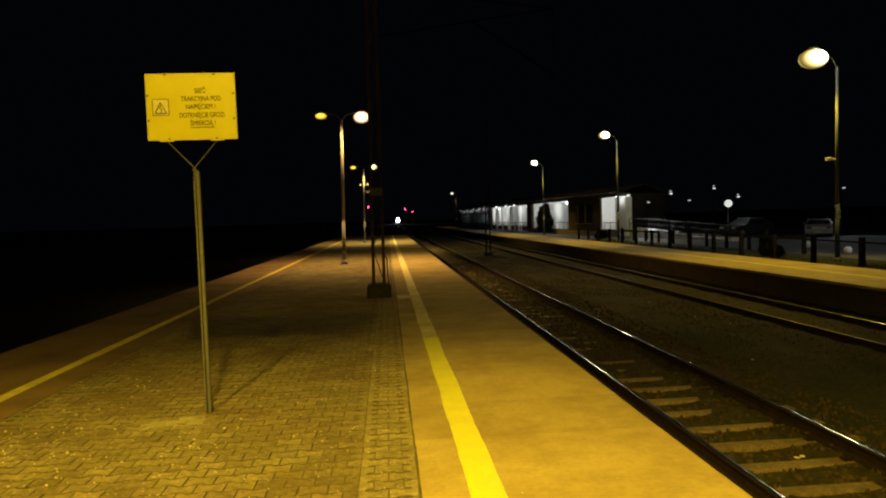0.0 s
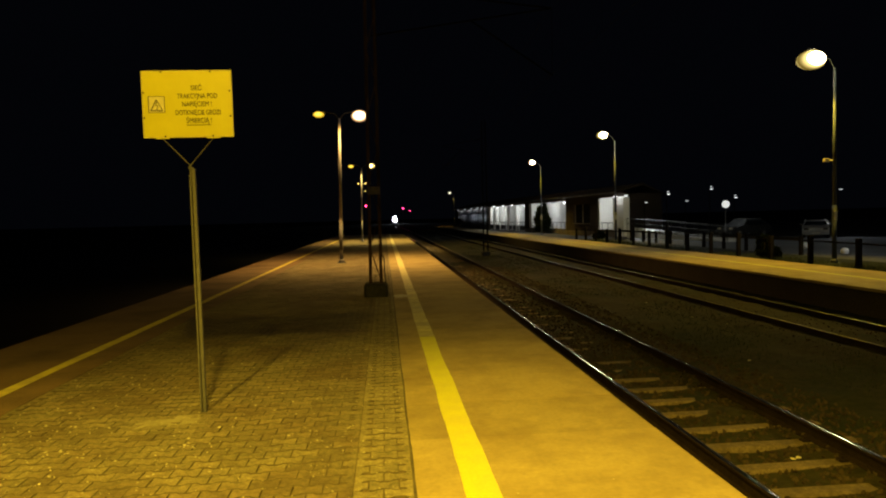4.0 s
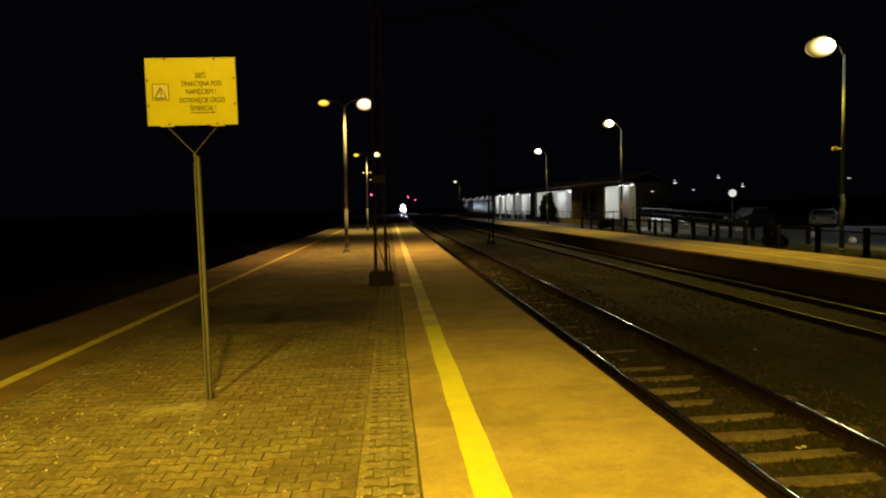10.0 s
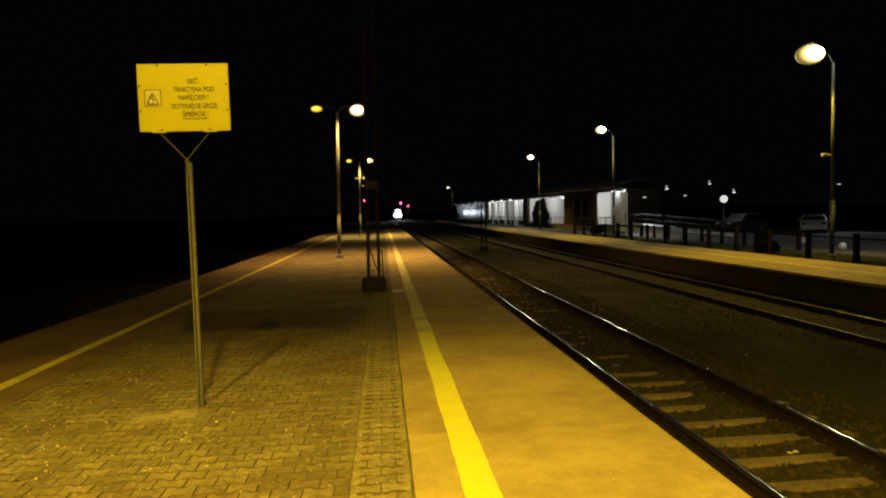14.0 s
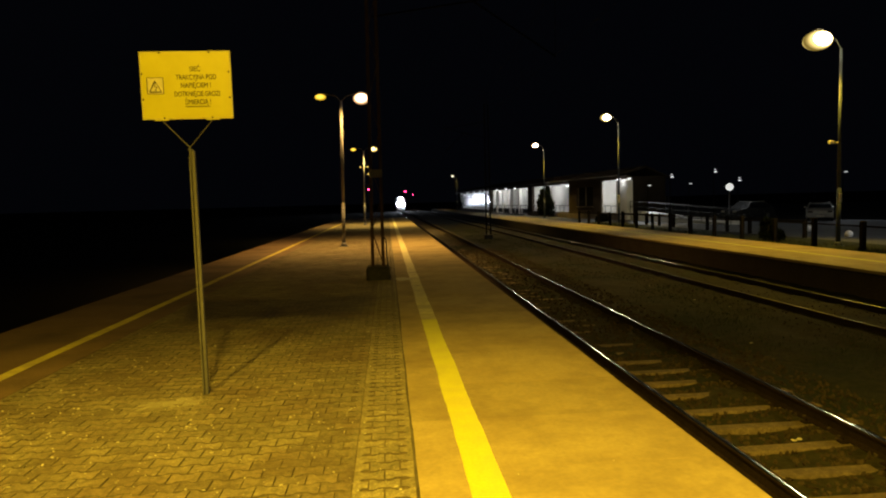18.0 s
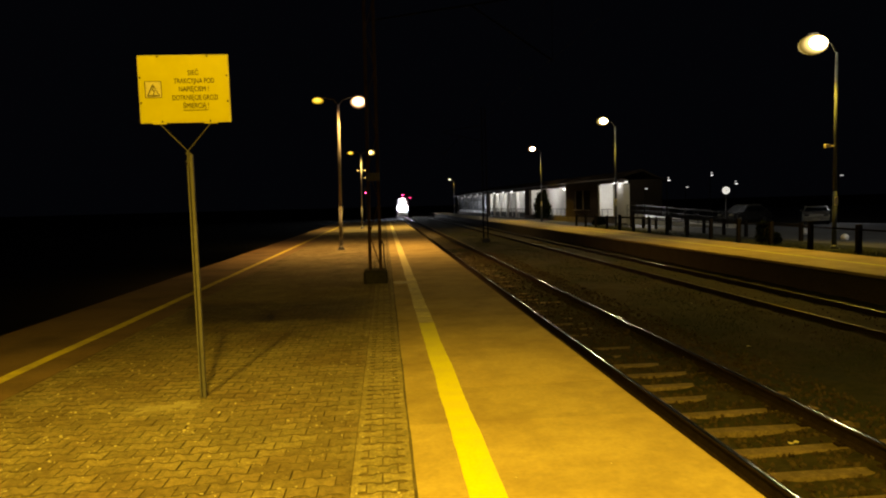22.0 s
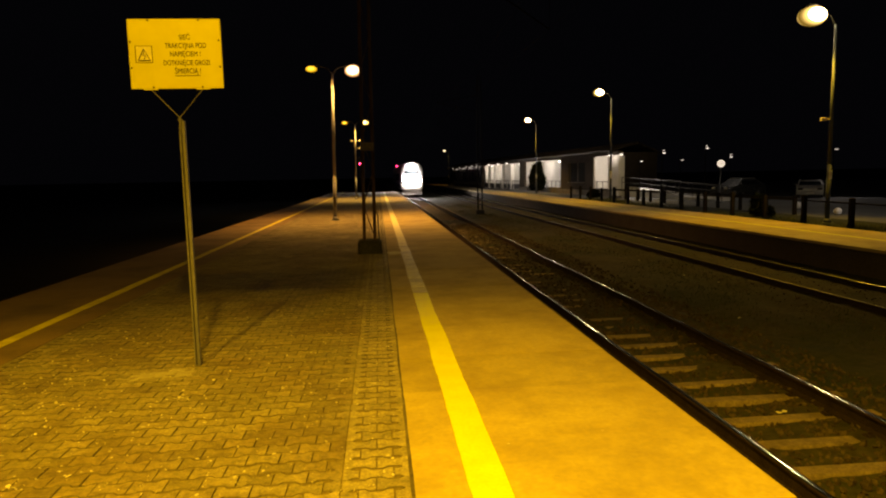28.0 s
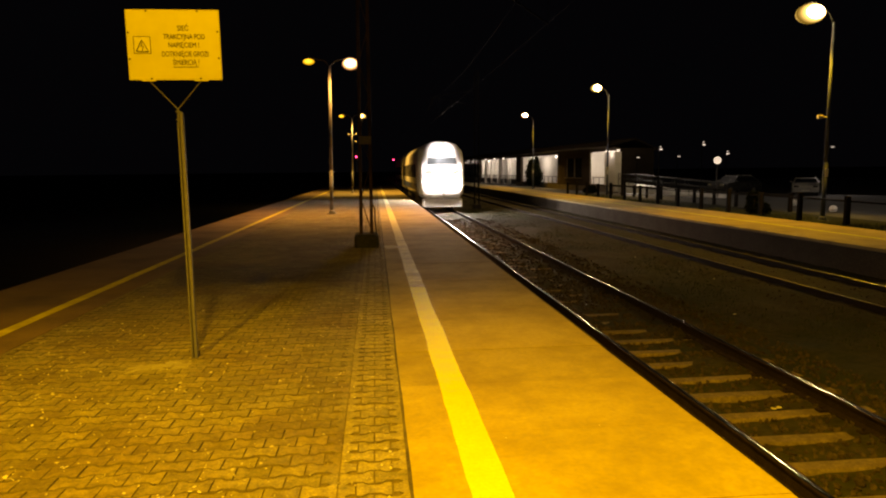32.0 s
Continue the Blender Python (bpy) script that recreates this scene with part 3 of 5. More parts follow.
scatter("ballast", 15000, (2.2, 5.9, 2.5, 34), 0.03, BALLAST, "dirty brown ballast stones between the sleepers", "ballast", avoid=between)
scatter("ballast_far_track", 3000, (7.6, 10.9, 4, 40), 0.022, BALLAST, "dirty brown ballast stones along the far track", "ballast", seed=2)


def grass(name, count, area, height, seed, label):
    r = random.Random(seed)
    verts, faces = [], []
    for _ in range(count):
        u = r.random()
        x, y = r.uniform(area[0], area[1]), area[2] + (area[3] - area[2]) * u * u
        if noise.noise((x * 0.6, y * 0.35, 9)) < r.uniform(-0.35, 0.2):
            continue
        z, b, h, a = area[4] if len(area) > 4 else bed_height(x, y), len(verts), height * r.uniform(0.4, 1.3), r.uniform(0, 6.28)
        dx, dy, w = math.cos(a), math.sin(a), r.uniform(0.004, 0.009)
        lx, ly = r.uniform(-0.5, 0.5) * h, r.uniform(-0.5, 0.5) * h
        verts += [(x - dy * w, y + dx * w, z - 0.01), (x + dy * w, y - dx * w, z - 0.01), (x + lx * 0.4 + dy * w * 0.7, y + ly * 0.4 - dx * w * 0.7, z + h * 0.6), (x + lx * 0.4 - dy * w * 0.7, y + ly * 0.4 + dx * w * 0.7, z + h * 0.6), (x + lx, y + ly, z + h)]
        faces += [(b, b + 1, b + 2, b + 3), (b + 3, b + 2, b + 4)]
    return tagged(new(name, mesh_from(name, verts, faces, GRASS)), label, "grass", kind="stuff")


grass("grass", 30000, (5.5, 8.2, 3, 60), 0.045, 3, "sparse dry grass and weeds between the tracks")
grass("grass_far", 4000, (10.3, 10.95, 4, 45), 0.08, 5, "thin weeds below the far platform")
grass("grass_verge", 9000, (14.25, 15.7, 10, 48, -0.16), 0.12, 6, "dark short grass behind the far platform")

# ---- near platform ----
platform = empty("platform_1", label="island platform with paved middle and concrete edges", category="platform", kind="structure")
bm = bmesh.new()
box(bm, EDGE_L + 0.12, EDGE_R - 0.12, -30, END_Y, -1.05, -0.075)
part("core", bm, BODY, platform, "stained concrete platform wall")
bm = bmesh.new()
box(bm, -3.647, 0.134, -30, END_Y, -0.075, -0.011)
part("bedding", bm, JOINT, platform, "dark sand between the pavers")


def slab_mesh(width, material):
    bm = bmesh.new()
    box(bm, -width / 2, width / 2, 0.0015, 0.9985, -0.075, 0.0, 0.0015)
    return mesh_of(bm, "edge_slab", material)


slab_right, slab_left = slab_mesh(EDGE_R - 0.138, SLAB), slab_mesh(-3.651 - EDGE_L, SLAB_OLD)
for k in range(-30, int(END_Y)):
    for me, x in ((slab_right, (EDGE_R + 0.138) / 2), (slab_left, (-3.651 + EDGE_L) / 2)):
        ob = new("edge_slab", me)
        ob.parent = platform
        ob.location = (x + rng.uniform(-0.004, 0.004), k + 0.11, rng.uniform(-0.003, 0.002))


def line_mesh(name, x0, x1, y0, y1, wobble, material, z=0.0035, step=0.07):
    verts, faces = [], []
    n = int((y1 - y0) / step)
    for k in range(n + 1):
        y = y0 + (y1 - y0) * k / n
        a = wobble * (noise.noise((1.3, y * 1.1, 0)) + 0.4 * noise.noise((4.1, y * 5, 0)))
        b = wobble * (noise.noise((7.7, y * 0.9, 0)) * 1.5 + 0.4 * noise.noise((2.2, y * 6, 0)))
        verts += [(x0 + a, y, z), (x1 + b, y, z)]
    faces = [(2 * k, 2 * k + 1, 2 * k + 3, 2 * k + 2) for k in range(n)]
    me = mesh_from(name, verts, faces, material)
    return me


stretches = [(-30, 9.63, YELLOW, "bright yellow hand-painted warning line")]
edge = 9.65
for length in (0.42, 0.55, 0.3, 0.7, 0.46, 0.6, 0.8, 0.5, 0.9, 0.65, 1.2, 0.8):
    stretches.append((edge, edge + length, YELLOW_PALE, "paler worn stretch of the yellow warning line"))
    edge += length + 0.022
stretches.append((edge, END_Y, YELLOW_PALE, "paler worn stretch of the yellow warning line"))
for a, b, m, l in stretches:
    ob = new("warning_line", line_mesh("warning_line", 0.452, 0.672, a, b, 0.012, m))
    ob.parent = platform
    ob["label"] = l
ob = new("warning_line", line_mesh("warning_line", -4.19, -4.035, -30, END_Y, 0.01, YELLOW_OLD))
ob.parent = platform
ob["label"] = "faded yellow warning line"
# the open dirty joint beside the edge slabs, and the sand-filled one between the two fields of pavers
for x, half, z, m, l in ((0.136, 0.0085, 0.0026, GRIME, "dark dirty joint between pavers and edge slabs"), (-0.2635, 0.011, -0.0045, JOINT, "sand-filled joint between two fields of pavers")):
    ob = new("joint", line_mesh("joint", x - half, x + half, 2.0, 24.0, 0.009, m, z, 0.05))
    ob.parent = platform
    ob["label"] = l

# pavers: bone-shaped blocks, 0.2 long, rows 0.14 apart, laid half over half
OUT = [(-0.1, -0.0825), (-0.066, -0.0825), (-0.034, -0.0575), (0.034, -0.0575), (0.066, -0.0825), (0.1, -0.0825)]
OUT = OUT + [(-x, -y) for x, y in OUT]
HALF = [(-0.05, -0.0825), (-0.016, -0.0825), (0.016, -0.0575), (0.05, -0.0575), (0.05, 0.0575), (0.016, 0.0575), (-0.016, 0.0825), (-0.05, 0.0825)]


def paver_data(outline, gap=0.0025):
    """Vertices and faces of one block: top, cut edge and sides."""
    n = len(outline)
    cx = max(abs(x) for x, _ in outline)
    top = [(x * (1 - 0.005 / cx), y - math.copysign(0.0125, y), 0.0) for x, y in outline]
    low = [(x * (1 - gap / cx), y - math.copysign(0.0065, y), -0.0085) for x, y in outline]
    foot = [(x, y, -0.03) for x, y, _ in low]
    faces = [tuple(range(n))]
    for r in (0, n):
        faces += [(r + n + k, r + n + (k + 1) % n, r + (k + 1) % n, r + k) for k in range(n)]
    return top + low + foot, faces


full_v, full_f = paver_data(OUT)
half_v, half_f = paver_data(HALF)
flip_v, flip_f = [(-x, y, z) for x, y, z in half_v], [f[::-1] for f in half_f]
kinds = {"full": (full_v, full_f), "left": (half_v, half_f), "right": (flip_v, flip_f)}
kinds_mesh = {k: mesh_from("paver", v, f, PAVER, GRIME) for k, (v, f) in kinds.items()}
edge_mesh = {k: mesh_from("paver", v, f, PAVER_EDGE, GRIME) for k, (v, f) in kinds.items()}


def bond(x0, columns, y0, y1, shift=0, p=0.2):
    """Places of the blocks of one field: kind, x, y."""
    rows = int((y1 - y0) / 0.14)
    for j in range(rows):
        y = y0 + 0.14 * j
        if (j + shift) % 2 == 0:
            for i in range(columns):
                yield "full", x0 + p * (i + 0.5), y
        else:
            yield "left", x0 + p * 0.25, y
            for i in range(columns - 1):
                yield "full", x0 + p * (i + 1), y
            yield "right", x0 + p * (columns - 0.25), y


near, rest = 0, {False: ([], []), True: ([], [])}
fields = list(bond(-0.264, 2, -5.95, 46)) + list(bond(-3.644, 17, -5.95, 46, 1, 0.1989))
fields.sort(key=lambda b: b[2])
rng = random.Random(8)
PAVER_PIECES = []
for kind, x, y in fields:
    z = 0.003 * noise.noise((x * 0.9, y * 0.9, 5)) + rng.uniform(-0.004, 0.001)
    tx, ty, rz = rng.uniform(-0.018, 0.018), rng.uniform(-0.018, 0.018), rng.uniform(-0.015, 0.015)
    if near < 300 and -2.6 < x and 2.9 < y:
        near += 1
        PAVER_PIECES.append((kind, x, y, z, tx, ty, rz))
    else:
        v, f = kinds[kind]
        rest_v, rest_f = rest[x > -0.264]
        b = len(rest_v)
        c, s = math.cos(rz), math.sin(rz)
        rest_v += [(x + px * c - py * s, y + px * s + py * c, z + pz + px * ty + py * tx) for px, py, pz in v]
        rest_f += [tuple(b + i for i in q) for q in f]
for is_edge, (rest_v, rest_f) in rest.items():
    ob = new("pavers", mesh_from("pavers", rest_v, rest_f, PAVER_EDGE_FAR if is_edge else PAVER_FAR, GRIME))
    ob.parent = platform
    tagged(ob, "paler bone-shaped pavers along the edge slabs" if is_edge else "dusty grey bone-shaped concrete pavers", kind="stuff")
bm = bmesh.new()
box(bm, -3.64, 0.135, 46, END_Y, -0.011, -0.003)
part("paving", bm, PAVER_FAR, platform, "grey paving running to the platform's end")
bm = bmesh.new()
box(bm, -3.64, 0.135, -30, -6.03, -0.011, -0.003)
part("paving", bm, PAVER_FAR, platform, "grey paving along the platform")

# ---- far platform ----
far_platform = empty("platform_2", label="low far platform with a thin yellow line", category="platform", kind="structure")
bm = bmesh.new()
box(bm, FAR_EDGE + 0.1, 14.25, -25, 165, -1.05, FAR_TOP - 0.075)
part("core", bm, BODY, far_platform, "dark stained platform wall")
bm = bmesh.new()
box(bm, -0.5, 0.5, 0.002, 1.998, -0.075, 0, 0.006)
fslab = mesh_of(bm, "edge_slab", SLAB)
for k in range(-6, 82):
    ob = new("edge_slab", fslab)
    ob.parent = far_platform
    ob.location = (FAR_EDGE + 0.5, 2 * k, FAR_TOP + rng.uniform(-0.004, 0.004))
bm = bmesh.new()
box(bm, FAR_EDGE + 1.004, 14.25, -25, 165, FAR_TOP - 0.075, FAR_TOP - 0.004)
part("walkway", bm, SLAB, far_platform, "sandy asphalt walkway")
ob = new("warning_line", line_mesh("warning_line", 12.55, 12.68, -20, 120, 0.01, YELLOW, FAR_TOP + 0.001, 0.3))
ob.parent = far_platform
ob["label"] = "thin yellow warning line"
LOT_Z = -0.2


def lot(x):
    """The car park falls gently away from the railway."""
    return LOT_Z - 0.02 * min(max(0, x - 20), 30)


sheet("car_park", [14.25, 17, 20, 26, 34, 50, 80, 140], [-30, 0, 15, 25, 35, 45, 60, 90, 140], lambda x, y: lot(x), LOT, "worn asphalt car park behind the platform", "car park")

sheet("grass_strip", [14.25, 15.2, 16.2, 17.3], [-30, 0, 10, 20, 30, 40, 48], lambda x, y: LOT_Z + 0.02, VERGE_GRASS, "dark trampled grass strip behind the platform", "grass strip")

# ---- platform lamps ----
def luminaire(parent, x, z, bowl_material, s=1.0, deep=1.0):
    """A street lantern at the end of an arm: housing above, glowing bowl below."""
    bm = bmesh.new()
    lathe(bm, [(0.03, 0.13), (0.16, 0.12), (0.22, 0.08), (0.25, 0.03), (0.25, 0.0)][::-1], (x, 0, z + 0.37 * s * deep), 16, squash=(1.0 * s, 0.6 * s, s))
    head = part("housing", bm, HOUSING, parent, "grey lantern housing", True)
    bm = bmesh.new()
    # bowl drawn oversized, its rim standing for the lamp's glare halo
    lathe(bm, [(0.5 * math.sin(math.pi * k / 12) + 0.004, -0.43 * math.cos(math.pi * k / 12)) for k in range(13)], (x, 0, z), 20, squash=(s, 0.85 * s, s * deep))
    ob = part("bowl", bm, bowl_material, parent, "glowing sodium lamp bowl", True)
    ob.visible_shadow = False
    return head


def pole(parent, height, lean, r0=0.075, r1=0.045, material=None):
    bm = bmesh.new()
    tube(bm, (0, 0, 0), (0, 0, 0.03), 0.2, 0.2, 12)
    tube(bm, (0, 0, 0.03), (0, 0, 0.16), 0.13, 0.1, 12)
    tube(bm, (0, 0, 0.16), (lean * 0.3, 0, height * 0.3), r0, r0 * 0.95, 14)
    tube(bm, (lean * 0.3, 0, height * 0.3), (lean, 0, height), r0 * 0.85, r1, 14)
    return part("pole", bm, material or GALV, parent, "", True)


def double_lamp(place, lean, bowls, label):
    root = empty("platform_lamp", place, label, "lamp post", "platform lamps")
    pole(root, 5.9, lean)
    bm = bmesh.new()
    for s in (-1, 1):
        path_tube(bm, [(lean, 0, 5.86), (lean + s * 0.2, 0, 6.1), (lean + s * 0.66, 0, 6.2)], 0.024, 8)
    part("arm", bm, DARKMETAL, root)
    for s, b in zip((-1, 1), bowls):
        deep = b is BOWL_DEEP
        luminaire(root, lean + s * 0.82, 5.98 if b is BOWL_PINK else 6.06, b, 0.46 if deep else 0.66 if b is BOWL_PINK else 0.56, 0.62 if deep else 0.85)
    bm = bmesh.new()
    box(bm, 0.0, 0.06, -0.085, -0.07, 1.55, 1.8, 0.004)
    part("label_plate", bm, LITTER, root, "small pale plate")
    bm = bmesh.new()
    box(bm, -0.035, 0.05, -0.085, -0.068, 0.55, 0.95, 0.006)
    part("service_door", bm, PAINTED, root, "service hatch")
    return root


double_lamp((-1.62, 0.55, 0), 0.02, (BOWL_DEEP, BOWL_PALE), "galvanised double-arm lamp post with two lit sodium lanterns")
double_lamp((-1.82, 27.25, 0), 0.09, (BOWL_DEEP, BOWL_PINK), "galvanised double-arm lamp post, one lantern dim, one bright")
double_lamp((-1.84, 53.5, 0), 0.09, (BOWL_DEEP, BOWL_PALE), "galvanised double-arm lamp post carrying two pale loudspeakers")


def loudspeaker(place, side, label):
    """A horn loudspeaker bracketed to a pole."""
    root = empty("loudspeaker", place, label, "loudspeaker", "loudspeakers")
    bm = bmesh.new()
    lathe(bm, [(0.025, 0.0), (0.035, 0.08), (0.06, 0.16), (0.09, 0.21), (0.095, 0.22)], (0, 0, 0), 12)
    horn = part("horn", bm, HOUSING, root, "grey horn", True)
    horn.rotation_euler = (radians(20), radians(90 * side), 0)
    horn.location = (side * 0.12, 0, 0)
    bm = bmesh.new()
    box(bm, min(0, side * 0.2), max(0, side * 0.2), -0.03, 0.03, -0.02, 0.02, 0.004)
    part("bracket", bm, PAINTED, root)
    return root


loudspeaker((-1.77, 53.5, 4.64), -1, "pale horn loudspeaker on a lamp post")
loudspeaker((-1.75, 53.5, 4.64), 1, "pale horn loudspeaker on a lamp post")
loudspeaker((-1.77, 53.5, 4.05), 1, "pale horn loudspeaker lower on a lamp post")


def single_lamp(place, bowl, s, label, lean=0.0, high=7.24):
    root = empty("platform_lamp", place, label, "lamp post", "far platform lamps")
    pole(root, 6.85, lean, 0.08, 0.042, POLEGREY)
    bm = bmesh.new()
    path_tube(bm, [(lean, 0, 6.8), (lean - 0.2, 0, 7.14), (lean - 0.6, 0, 7.3)], 0.024, 8)
    part("arm", bm, DARKMETAL, root)
    luminaire(root, lean - 0.87, high, bowl, s, 0.8)
    bm = bmesh.new()
    box(bm, -0.06, 0.06, -0.09, -0.072, 1.55, 1.85, 0.004)
    part("label_plate", bm, LITTER, root, "small pale plate")
    return root


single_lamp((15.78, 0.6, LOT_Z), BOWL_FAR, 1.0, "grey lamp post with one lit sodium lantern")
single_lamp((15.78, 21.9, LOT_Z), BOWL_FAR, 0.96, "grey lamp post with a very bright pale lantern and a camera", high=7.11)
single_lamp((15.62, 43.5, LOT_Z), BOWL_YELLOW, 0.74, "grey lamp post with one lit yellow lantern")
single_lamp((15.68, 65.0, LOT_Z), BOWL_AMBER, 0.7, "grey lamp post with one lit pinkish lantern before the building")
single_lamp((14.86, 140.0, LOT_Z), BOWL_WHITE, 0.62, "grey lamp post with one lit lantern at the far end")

cctv = empty("security_camera", (15.74, 21.9, 3.44), "pale security camera bracketed to a lamp post", "camera")
bm = bmesh.new()
box(bm, -0.36, -0.2, -0.06, 0.06, -0.06, 0.06, 0.012)
box(bm, -0.2, -0.17, -0.05, 0.05, -0.05, 0.05)
part("housing", bm, LITTER, cctv)
bm = bmesh.new()
path_tube(bm, [(-0.18, 0, 0), (-0.08, 0, -0.01), (0.03, 0, 0.0)], 0.022, 8)
part("bracket", bm, LITTER, cctv)

# ---- warning sign ----
sign = empty("warning_sign", (-1.735, 6.21, 0), "yellow electric hazard sign on a leaning double steel post", "sign")
sign.rotation_euler = (0, radians(-0.35), 0)
bm = bmesh.new()
box(bm, -0.026, -0.0115, -0.02, 0.02, 0, 2.165, 0.002)
box(bm, 0.0015, 0.0265, -0.02, 0.02, 0, 2.255, 0.002)
box(bm, -0.0115, 0.0015, 0.012, 0.018, 0, 2.16)
part("post", bm, POSTSTEEL, sign, "double steel channel post")
bm = bmesh.new()
tube(bm, (-0.0145, 0, 2.1), (-0.0145, 0, 2.295), 0.0105, 0.0105, 10)
part("socket", bm, POSTSTEEL, sign, "steel socket")
for z in (2.19, 2.262):
    bm = bmesh.new()
    tube(bm, (-0.0145, 0, z - 0.01), (-0.0145, 0, z + 0.01), 0.0155, 0.0155, 10)
    tube(bm, (-0.034, -0.01, z), (0.014, -0.01, z), 0.0045, 0.0045, 6)
    part("clamp", bm, POSTSTEEL, sign)
for x in (-0.247, 0.205):
    bm = bmesh.new()
    tube(bm, (-0.0145, 0.0, 2.283), (x, 0.0, 2.535), 0.0045, 0.0045, 8)
    part("brace", bm, POSTSTEEL, sign, "thin steel brace")
    bm = bmesh.new()
    box(bm, x - 0.06, x + 0.06, -0.004, 0.014, 2.530, 2.541)
    part("clip", bm, SIGNFACE, sign)
BX0, BX1, BZ0, BZ1 = -0.412, 0.385, 2.54, 3.143
bm = bmesh.new()
box(bm, BX0, BX1, -0.002, 0.006, BZ0, BZ1)
board = part("board", bm, SIGNFACE, sign, "yellow sheet metal board")
for a, b, c, d in ((BX0, BX1, BZ0, BZ0 + 0.012), (BX0, BX1, BZ1 - 0.012, BZ1), (BX0, BX0 + 0.012, BZ0 + 0.012, BZ1 - 0.012), (BX1 - 0.012, BX1, BZ0 + 0.012, BZ1 - 0.012)):
    bm = bmesh.new()
    box(bm, a, b, -0.0045, 0.02, c, d)
    part("rim", bm, RIM, board, "paler edge")
BW, BH = BX1 - BX0, BZ1 - BZ0


def on_board(u, v):
    return BX0 + u * BW, BZ1 - v * BH


for u, v in ((0.22, 0.018), (0.765, 0.018), (0.018, 0.325), (0.975, 0.31), (0.018, 0.7), (0.975, 0.69), (0.24, 0.982), (0.77, 0.982)):
    x, z = on_board(u, v)
    bm = bmesh.new()
    tube(bm, (x, -0.006, z), (x, -0.0022, z), 0.009, 0.009, 8)
    part("screw", bm, BLACK, board, "black screw")


def bars(bm, segs, w):
    for (a, b), (c, d) in segs:
        p, q = on_board(a, b), on_board(c, d)
        beam(bm, (p[0], -0.0045, p[1]), (q[0], -0.0045, q[1]), w, 0.003)


bm = bmesh.new()
x, z = on_board(0.07, 0.383)
box(bm, x, x + 0.178 * BW, -0.0034, -0.001, z - 0.24 * BH, z)
part("symbol_ground", bm, SYMBOL, board, "paler square behind the hazard symbol")
bm = bmesh.new()
bars(bm, [((0.07, 0.383), (0.248, 0.383)), ((0.248, 0.383), (0.248, 0.623)), ((0.248, 0.623), (0.07, 0.623)), ((0.07, 0.623), (0.07, 0.383))], 0.0055)
part("symbol_frame", bm, BLACK, board, "thin square frame")
bm = bmesh.new()
bars(bm, [((0.159, 0.43), (0.096, 0.592)), ((0.096, 0.592), (0.226, 0.592)), ((0.226, 0.592), (0.159, 0.43))], 0.023)
part("triangle", bm, BLACK, board, "black hazard triangle")
bm = bmesh.new()
bars(bm, [((0.166, 0.455), (0.148, 0.52)), ((0.148, 0.52), (0.175, 0.52)), ((0.175, 0.52), (0.158, 0.582))], 0.0125)
part("lightning_bolt", bm, BLACK, board, "black lightning bolt")


def lettering(text, u, v, height, width):
    data = bpy.data.curves.new("lettering", "FONT")
    data.body, data.size, data.align_x, data.align_y = text, 0.1, "CENTER", "CENTER"
    data.extrude = 0.002
    data.offset = 0.0
    ob = bpy.data.objects.new("lettering", data)
    me = bpy.data.meshes.new_from_object(ob)
    bpy.data.objects.remove(ob)
    co = np.array([p.co for p in me.vertices])
    sx = width / (co[:, 0].max() - co[:, 0].min())
    sy = height / 0.073
    mid = (co[:, 0].max() + co[:, 0].min()) / 2
    x, z = on_board(u, v)
    for p in me.vertices:
        p.co = (x + (p.co.x - mid) * sx, -0.0045 - p.co.z, z + p.co.y * sy)
    me.materials.append(PRINT)
    ob = new("lettering", me)
    ob.parent = board
    ob["label"] = "faded dark lettering"
    return ob


for text, u, v, w in (("SIEĆ", 0.605, 0.265, 0.095), ("TRAKCYJNA POD", 0.612, 0.385, 0.355), ("NAPIĘCIEM !", 0.605, 0.505, 0.262), ("DOTKNIĘCIE GROZI", 0.615, 0.632, 0.398), ("ŚMIERCIĄ !", 0.62, 0.752, 0.225)):
    lettering(text, u, v, 0.046, w)
bm = bmesh.new()
bars(bm, [((0.48, 0.815), (0.755, 0.815))], 0.009)
part("underline", bm, BLACK, board, "black underline")


